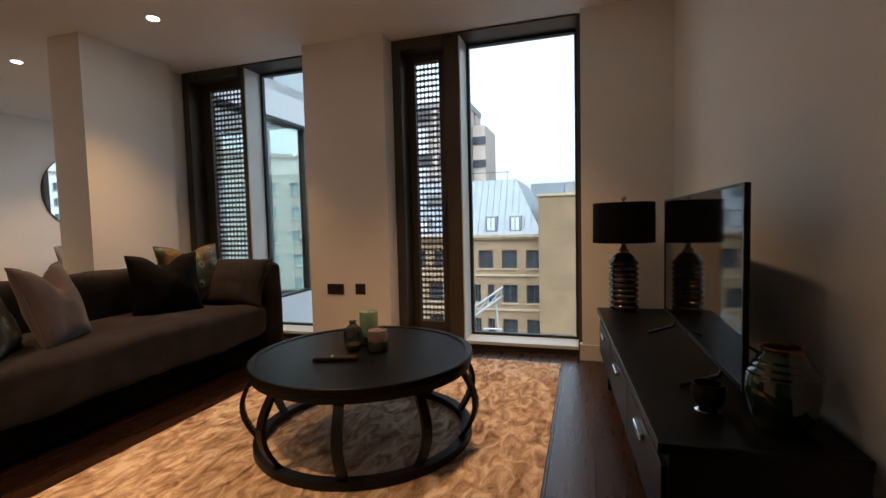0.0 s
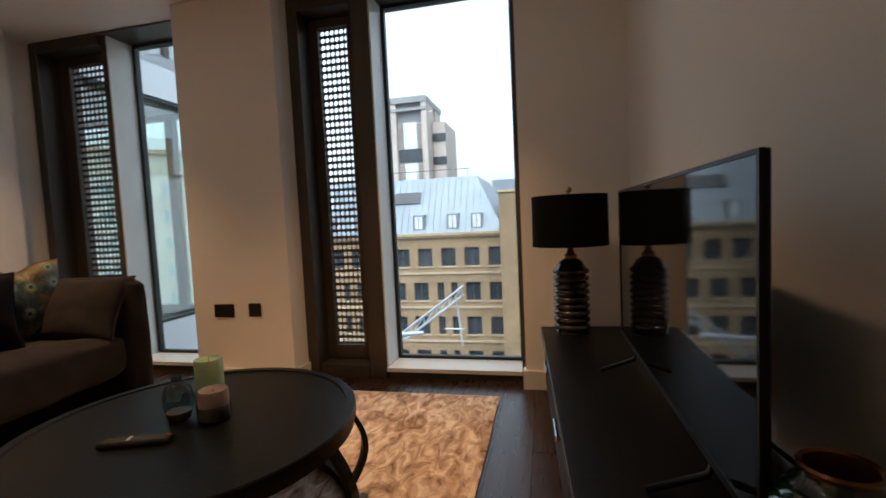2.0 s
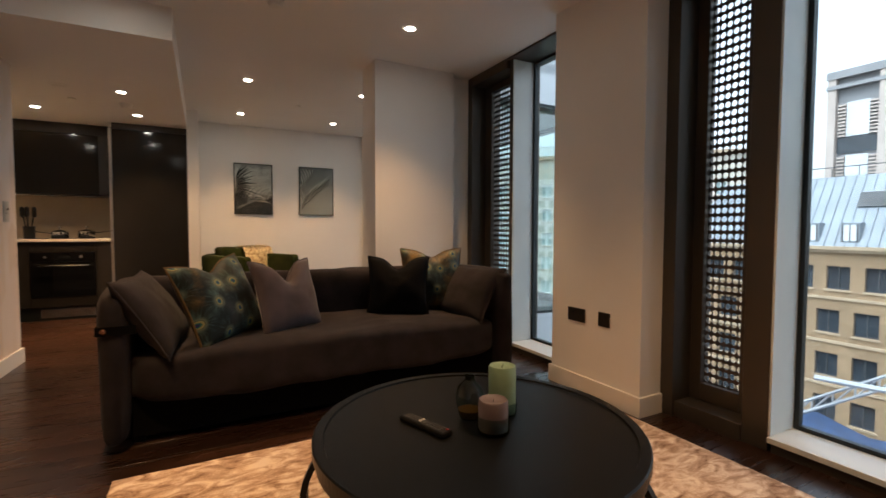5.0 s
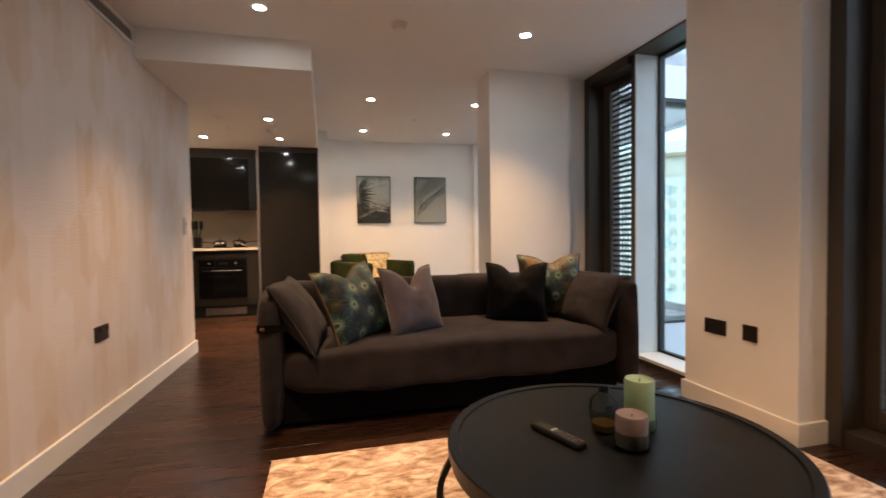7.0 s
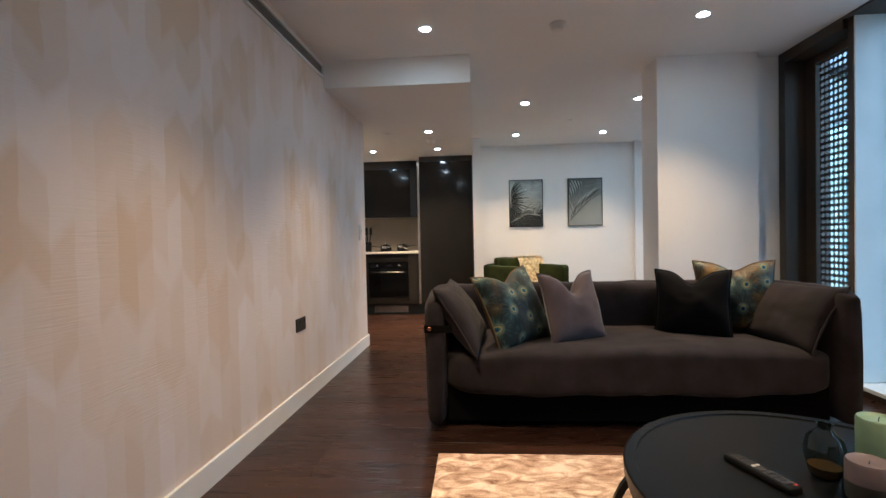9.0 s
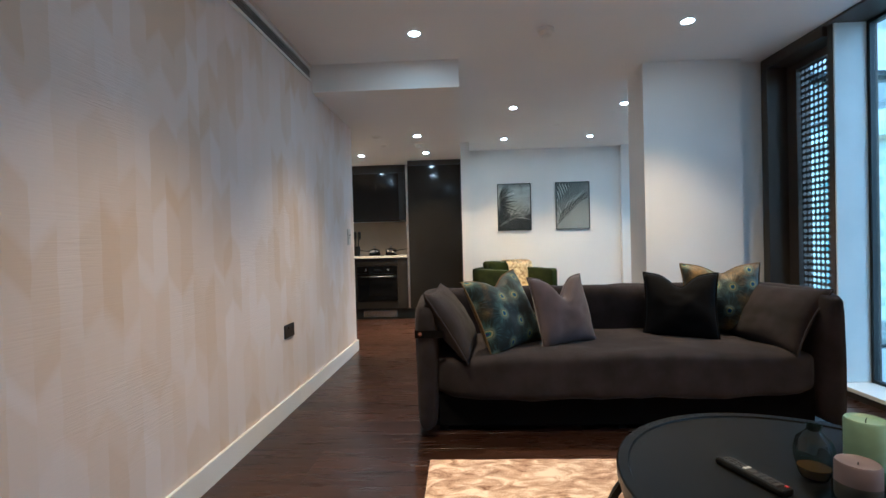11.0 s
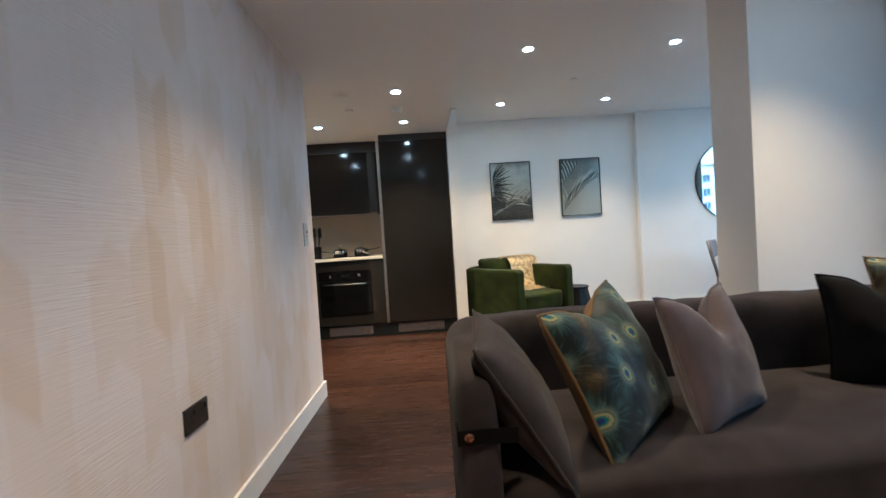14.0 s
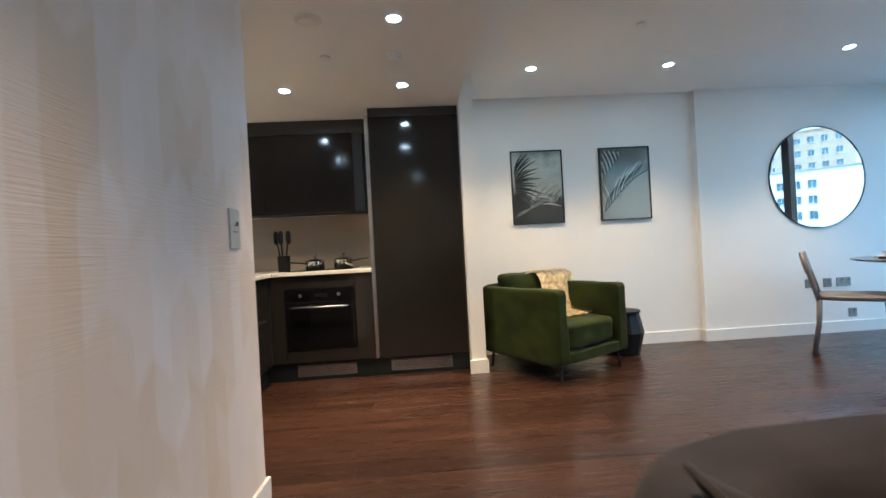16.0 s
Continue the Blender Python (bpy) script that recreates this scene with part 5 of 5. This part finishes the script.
def holed_wall(name, x0, x1, z0, z1, y, thick, openings, mat, parent):
    """An upright wall in the xz plane, front at y, with rectangular openings cut through it."""
    xs = sorted({x0, x1, *[o[0] for o in openings], *[o[1] for o in openings]})
    zs = sorted({z0, z1, *[o[2] for o in openings], *[o[3] for o in openings]})
    bm = bmesh.new()

    def solid_at(i, j):
        if not (0 <= i < len(xs) - 1 and 0 <= j < len(zs) - 1):
            return False
        cx, cz = (xs[i] + xs[i + 1]) / 2, (zs[j] + zs[j + 1]) / 2
        return not any(o[0] < cx < o[1] and o[2] < cz < o[3] for o in openings)

    def quad(*p):
        bm.faces.new([bm.verts.new(q) for q in p])

    for i in range(len(xs) - 1):
        for j in range(len(zs) - 1):
            if not solid_at(i, j):
                continue
            a, b, c, d = xs[i], xs[i + 1], zs[j], zs[j + 1]
            quad((a, y, c), (b, y, c), (b, y, d), (a, y, d))
            quad((a, y + thick, c), (a, y + thick, d), (b, y + thick, d), (b, y + thick, c))
            for di, dj, e in ((-1, 0, ((a, c), (a, d))), (1, 0, ((b, c), (b, d))), (0, -1, ((a, c), (b, c))), (0, 1, ((a, d), (b, d)))):
                if not solid_at(i + di, j + dj):
                    (px, pz), (qx, qz) = e
                    quad((px, y, pz), (qx, y, qz), (qx, y + thick, qz), (px, y + thick, pz))
    bmesh.ops.remove_doubles(bm, verts=bm.verts[:], dist=0.0005)
    return put(name, bm, mat, parent)


def sash(o, y, parent, glass_mat, bars=1, frames=None):
    """A window set back in an opening: pane, surround and bars."""
    x0, x1, z0, z1 = o
    t = 0.07
    solid("pane", (x0, y + 0.22, z0), (x1, y + 0.25, z1), glass_mat, parent)
    parts = [((x0, y + 0.15, z0), (x0 + t, y + 0.21, z1)), ((x1 - t, y + 0.15, z0), (x1, y + 0.21, z1)), ((x0 + t, y + 0.15, z1 - t), (x1 - t, y + 0.21, z1)), ((x0 + t, y + 0.15, z0), (x1 - t, y + 0.21, z0 + t))]
    for i in range(bars):
        c = x0 + (x1 - x0) * (i + 1) / (bars + 1)
        parts.append(((c - 0.03, y + 0.15, z0 + t), (c + 0.03, y + 0.21, z1 - t)))
    boxes("window_frame", parts, frames or FAR_FRAME, parent)
    solid("window_sill", (x0 - 0.1, y - 0.08, z0 - 0.14), (x1 + 0.1, y + 0.15, z0 - 0.003), STRING, parent)


# brick block with a zinc mansard
BX, BY, EAVE = -3.46, 42.0, -0.12
house = thing("brick_building", pose(0, 0, 0), "yellow brick office block with zinc mansard roof", "building")
ops = []
for r in range(6):
    zc = EAVE - 2.35 - 3.22 * r
    x = BX - 0.75
    k = 0
    while x > -34:
        if r and k % 4 == 2:
            for dx in (-0.45, 0.85):
                ops.append((x - 0.35 - dx, x + 0.3 - dx, zc - 0.85, zc + 0.85))
            x -= 2.75
        else:
            ops.append((x - 0.72, x + 0.68, zc - 0.85, zc + 0.85))
            x -= 2.22
        k += 1
holed_wall("wall", -36, BX, -22, EAVE - 0.25, BY, 0.4, ops, BRICK, house)
for o in ops:
    sash(o, BY, house, FAR_GLASS)
boxes("string_course", [((-36, BY - 0.10, EAVE - 0.72 - 3.22 * r), (BX, BY + 0.02, EAVE - 0.52 - 3.22 * r)) for r in range(1, 6)], STRING, house)
boxes("gutter", [((-36, BY - 0.35, EAVE - 0.30), (BX + 0.1, BY + 0.4, EAVE - 0.05)), ((-36, BY - 0.2, EAVE - 0.5), (BX + 0.05, BY + 0.1, EAVE - 0.30))], STRING, house)
bm = bmesh.new()
RX, RY, RZ = -6.2, 45.2, 5.15
p = [bm.verts.new(c) for c in ((-36, BY, EAVE - 0.05), (BX, BY, EAVE - 0.05), (RX, RY, RZ), (-36, RY, RZ), (-36, 56, RZ), (RX, 56, RZ), (BX, 60, EAVE - 0.05), (-36, 60, EAVE - 0.05))]
for f in ((0, 1, 2, 3), (3, 2, 5, 4), (1, 6, 5, 2), (4, 5, 6, 7), (0, 7, 6, 1), (0, 3, 4, 7)):
    bm.faces.new([p[i] for i in f])
put("roof", bm, ZINC, house)
slope = Vector((0, RY - BY, RZ - EAVE)).normalized()
seam = bmesh.new()
k = 0
while -35.5 + k * 0.62 < BX - 0.4:
    x = -35.5 + k * 0.62
    top = min(1.0, (BX - x) / (BX - RX))
    add_tube(seam, [(x, BY - 0.03, EAVE), (x, BY - 0.03 + (RY - BY) * top, EAVE + (RZ - EAVE) * top)], 0.035, 5)
    k += 1
put("roof_seam", seam, ZINC, house)
for x in (-5.9, -8.15, -11.4, -14.8, -17.2, -20.6):
    solid("dormer", (x - 0.55, BY + 0.15, EAVE + 0.25), (x + 0.55, BY + 1.8, EAVE + 1.65), ZINC, house)
    solid("dormer_pane", (x - 0.40, BY + 0.13, EAVE + 0.35), (x + 0.40, BY + 0.15, EAVE + 1.5), FAR_BLIND, house)
    boxes("dormer_frame", [((x - 0.45, BY + 0.09, EAVE + 0.3), (x - 0.38, BY + 0.14, EAVE + 1.55)), ((x + 0.38, BY + 0.09, EAVE + 0.3), (x + 0.45, BY + 0.14, EAVE + 1.55)), ((x - 0.03, BY + 0.09, EAVE + 0.3), (x + 0.03, BY + 0.14, EAVE + 1.55))], FAR_FRAME, house)
boxes("louvre", [((-15.0, BY + 1.55 + i * 0.10, 2.75 + i * 0.16), (-11.55, BY + 1.75 + i * 0.10, 2.84 + i * 0.16)) for i in range(7)], TOWER_G, house)
rail = bmesh.new()
add_tube(rail, [(-30, 46.5, RZ + 0.9), (-7, 46.5, RZ + 0.9)], 0.04, 5)
for i in range(14):
    add_tube(rail, [(-30 + i * 1.75, 46.5, RZ), (-30 + i * 1.75, 46.5, RZ + 0.9)], 0.03, 5)
put("roof_rail", rail, FAR_FRAME, house)

wing = thing("brick_wing", pose(0, 0, 0), "pale yellow brick wing with stone coping", "building")
solid("wall", (BX + 0.25, 36.0, -22), (14, 58, 2.9), WING_BRICK, wing)
boxes("coping", [((BX + 0.15, 35.9, 2.9), (14.1, 58.1, 3.1))], STRING, wing)
boxes("plant_box", [((-1.2, 37, 3.1), (0.2, 39, 4.0)), ((0.6, 38, 3.1), (2.4, 41, 4.5))], TOWER_G, wing)
boxes("ledge", [((-2.2, 34.8, -11.0), (0.5, 36.0, -10.7)), ((-2.2, 34.8, -12.0), (0.5, 36.0, -11.9))], ALU, wing)

tower = thing("tower_block", pose(0, 0, 0), "buff and grey tower block with louvred bays", "building")
TX0, TX1, TY, TZ0 = -24.6, -15.2, 62.0, 18.0
solid("core", (TX0 + 0.2, TY + 0.5, -22), (TX1 - 0.2, TY + 9, TZ0 - 0.5), TOWER_G, tower)
cols = [TX0, TX0 + 4.35, TX1 - 0.7]
boxes("pier", [((x, TY - 0.1, -22), (x + 0.75, TY + 0.6, TZ0 - 0.8)) for x in cols] + [((TX1 - 0.2, TY + 0.6, -22), (TX1, TY + 4.2, TZ0 - 0.3)), ((TX1 - 0.2, TY + 5.4, -22), (TX1, TY + 9, TZ0 - 0.3))], TOWER, tower)
boxes("parapet", [((TX0 - 0.1, TY - 0.2, TZ0 - 0.8), (TX1 + 0.1, TY + 9.2, TZ0)), ((TX0 - 0.1, TY - 0.2, TZ0 - 1.9), (TX1 + 0.1, TY + 0.3, TZ0 - 1.5))], TOWER_G, tower)
for r in range(5):
    z1 = TZ0 - 3.4 - r * 5.6
    for c in range(2):
        x0 = TX0 + 0.75 + c * 4.35
        solid("pane", (x0 + 0.85, TY + 0.35, z1 - 3.6), (x0 + 2.75, TY + 0.42, z1), FAR_BLIND, tower)
        solid("dark_pane", (x0 + 0.1, TY + 0.36, z1 - 5.4), (x0 + 3.5, TY + 0.44, z1 - 3.7), FAR_GLASS, tower)
        boxes("louvre", [((x0 + a, TY + 0.15, z1 - 3.6 + i * 0.36), (x0 + a + 0.72, TY + 0.4, z1 - 3.42 + i * 0.36)) for i in range(10) for a in (0.1, 2.8)], TOWER, tower)
low = thing("tower_annex", pose(0, 0, 0), "buff stepped annex beside the tower block", "building")
solid("wall", (TX1 + 0.1, TY + 3, -22), (-13.3, TY + 11, 14.9), TOWER, low)
boxes("band", [((TX1 + 0.05, TY + 2.9, z), (-13.2, TY + 3.0, z + 1.1)) for z in (12.2, 8.9, 5.6)], FAR_GLASS, low)

back_roof = thing("distant_roofs", pose(0, 0, 0), "distant grey slate and brick rooftops", "building")
boxes("roof", [((-8, 75, -22), (12, 90, 7.0)), ((-5.5, 66, -22), (-2.5, 70, 6.2)), ((12, 60, -22), (40, 85, 9))], ZINC, back_roof)

# roof crane below the window
crane = thing("access_gantry", pose(0, 0, 0), "pale aluminium truss arm of a building access gantry", "gantry")
tr = bmesh.new()
A, Bp = Vector((-8.6, 21.3, -6.15)), Vector((-3.6, 21.3, -2.55))
for dz, dy in ((0, 0), (0.42, 0), (0.42, 0.5), (0, 0.5)):
    add_tube(tr, [A + Vector((0, dy, dz)), Bp + Vector((0, dy, dz))], 0.055, 6)
for i in range(9):
    q = A.lerp(Bp, i / 8)
    q2 = A.lerp(Bp, min(1, (i + 1) / 8))
    add_tube(tr, [q, q + Vector((0, 0, 0.42))], 0.03, 5)
    add_tube(tr, [q, q2 + Vector((0, 0, 0.42))], 0.03, 5)
    add_tube(tr, [q + Vector((0, 0, 0.42)), q + Vector((0, 0.5, 0.42))], 0.03, 5)
put("arm", tr, ALU, crane)
tr = bmesh.new()
add_tube(tr, [(-7.7, 20.8, -4.3), (-5.4, 20.8, -4.15)], 0.10, 8)
add_tube(tr, [(-3.9, 21.4, -2.6), (-3.7, 21.4, -4.9)], 0.05, 6)
add_tube(tr, [(-4.5, 21.4, -4.1), (-3.6, 21.4, -4.1)], 0.04, 6)
put("boom", tr, ALU, crane)
deck = thing("blue_tarpaulin", pose(0, 0, 0), "crumpled blue tarpaulin on the lower roof", "tarpaulin")
bm = bmesh.new()
rows_ = [[bm.verts.new((-14 + i * 0.75, 17.4 + j * 0.56, -6.22 + j * 0.015 + 0.28 * noise.noise(Vector((i * 0.45, j * 0.6, 7))))) for j in range(9)] for i in range(17)]
for a, b in zip(rows_, rows_[1:]):
    for j in range(8):
        bm.faces.new((a[j], a[j + 1], b[j + 1], b[j]))
put("sheet", bm, TARP, deck, smooth=True)
roof_low = thing("lower_roof", pose(0, 0, 0), "grey lower roof across the lightwell", "roof")
boxes("roof", [((-30, 12, -22), (-2.0, 22.5, -7.2)), ((-30, 22.2, -7.2), (-2.0, 22.5, -6.9))], TOWER_G, roof_low)

# own building's projecting facade
fac = thing("white_facade", pose(0, 0, 0), "white panelled facade of the projecting wing", "building")
boxes("panel", [((-6.9, 3.97, 2.68), (-3.46, 5.86, 2.80)), ((-3.52, 3.97, 2.36), (-3.46, 5.86, 2.80)), ((-3.52, 3.97, -3.2), (-3.46, 5.86, 0.12)), ((-6.9, 5.80, 2.46), (-3.52, 5.86, 2.80)), ((-6.9, 5.80, -3.2), (-3.52, 5.86, 0.08)), ((-3.52, 3.97, 5.2), (-3.46, 5.86, 5.8))], CLAD, fac)
boxes("shadow_gap", [((-3.535, 3.97, 2.325), (-3.465, 5.86, 2.355)), ((-3.535, 3.97, 0.125), (-3.465, 5.82, 0.15))], BLACK, fac)
# upper storey glass, its colour paled to stand in for mirrored sky
solid("upper_glazing", (-6.6, 3.98, 2.80), (-3.50, 5.82, 5.2), SKY_TINT_GLASS, fac)
boxes("upper_mullion", [((-3.50, y, 2.80), (-3.45, y + 0.06, 5.2)) for y in (4.0, 4.9, 5.78)], BRONZE, fac)


def plain_block(name, m, w, d, z1, mat, label, pitch_x, pitch_z, ww, wh, rows, top_gap=1.2, frames=FAR_FRAME, panes=FAR_GLASS, skip=()):
    """A far block whose front (local -y) has rows of set-back windows."""
    b = thing(name, m, label, "building")
    o = []
    n = int((w - 1) / pitch_x)
    for r in range(rows):
        for i in range(n):
            if i in skip:
                continue
            cx = -w / 2 + (w - (n - 1) * pitch_x) / 2 + i * pitch_x
            zt = z1 - top_gap - r * pitch_z
            o.append((cx - ww / 2, cx + ww / 2, zt - wh, zt))
    holed_wall("wall", -w / 2, w / 2, -22, z1, 0, 0.4, o, mat, b)
    solid("core", (-w / 2 + 0.1, 0.45, -22), (w / 2 - 0.1, d, z1 - 0.1), mat, b)
    solid("coping", (-w / 2 - 0.2, -0.25, z1), (w / 2 + 0.2, d, z1 + 0.35), STRING, b)
    for q in o:
        sash(q, 0, b, panes, 1, frames)
    return b


# panes of these two blocks carry the sky's sheen as grey colour
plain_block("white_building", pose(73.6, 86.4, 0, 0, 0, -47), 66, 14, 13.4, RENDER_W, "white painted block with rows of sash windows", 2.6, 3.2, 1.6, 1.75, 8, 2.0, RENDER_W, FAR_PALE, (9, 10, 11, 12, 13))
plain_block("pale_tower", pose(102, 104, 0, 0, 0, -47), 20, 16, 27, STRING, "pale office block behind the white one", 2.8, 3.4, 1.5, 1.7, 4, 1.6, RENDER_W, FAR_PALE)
plain_block("stone_building", pose(-36, 34, 0, 0, 0, 46), 34, 14, 8.2, SAND, "pale stone block with rows of windows", 2.3, 2.5, 1.0, 1.3, 7, 2.6, RENDER_W, GREEN_B)

# ---- floor boards ----
rnd = random.Random(5)
PW, GAP = 0.182, 0.0012
shapes = {}


def board_mesh(w, length):
    key = (round(w, 3), round(length, 3))
    if key not in shapes:
        bm = bmesh.new()
        vs = add_box(bm, (0, 0, -0.013), (w, length, 0))
        top = [e for e in bm.edges if all(v.co.z > -0.001 for v in e.verts)]
        bmesh.ops.bevel(bm, geom=top, offset=0.0007, segments=1, affect="EDGES", profile=0.5)
        me = bpy.data.meshes.new("plank")
        bmesh.ops.recalc_face_normals(bm, faces=bm.faces[:])
        bm.to_mesh(me)
        bm.free()
        me.materials.append(WALNUT)
        shapes[key] = me
    return shapes[key]


i = 0
x = WEST - 0.13
while x < 1.0:
    end = 5.68 if x + PW < -3.55 else 3.70
    y = -1.39 - rnd.choice([0.0, 0.4, 0.8, 1.2])
    while y < end:
        ln = 1.8
        y0, y1 = max(y, -1.39), min(y + ln, end)
        w = PW - GAP
        if y1 - y0 > 0.05:
            ob = new("plank", board_mesh(w, y1 - y0 - GAP))
            ob.parent = floor
            ob.matrix_basis = pose(x, y0, 0)
        y += ln
    x += PW
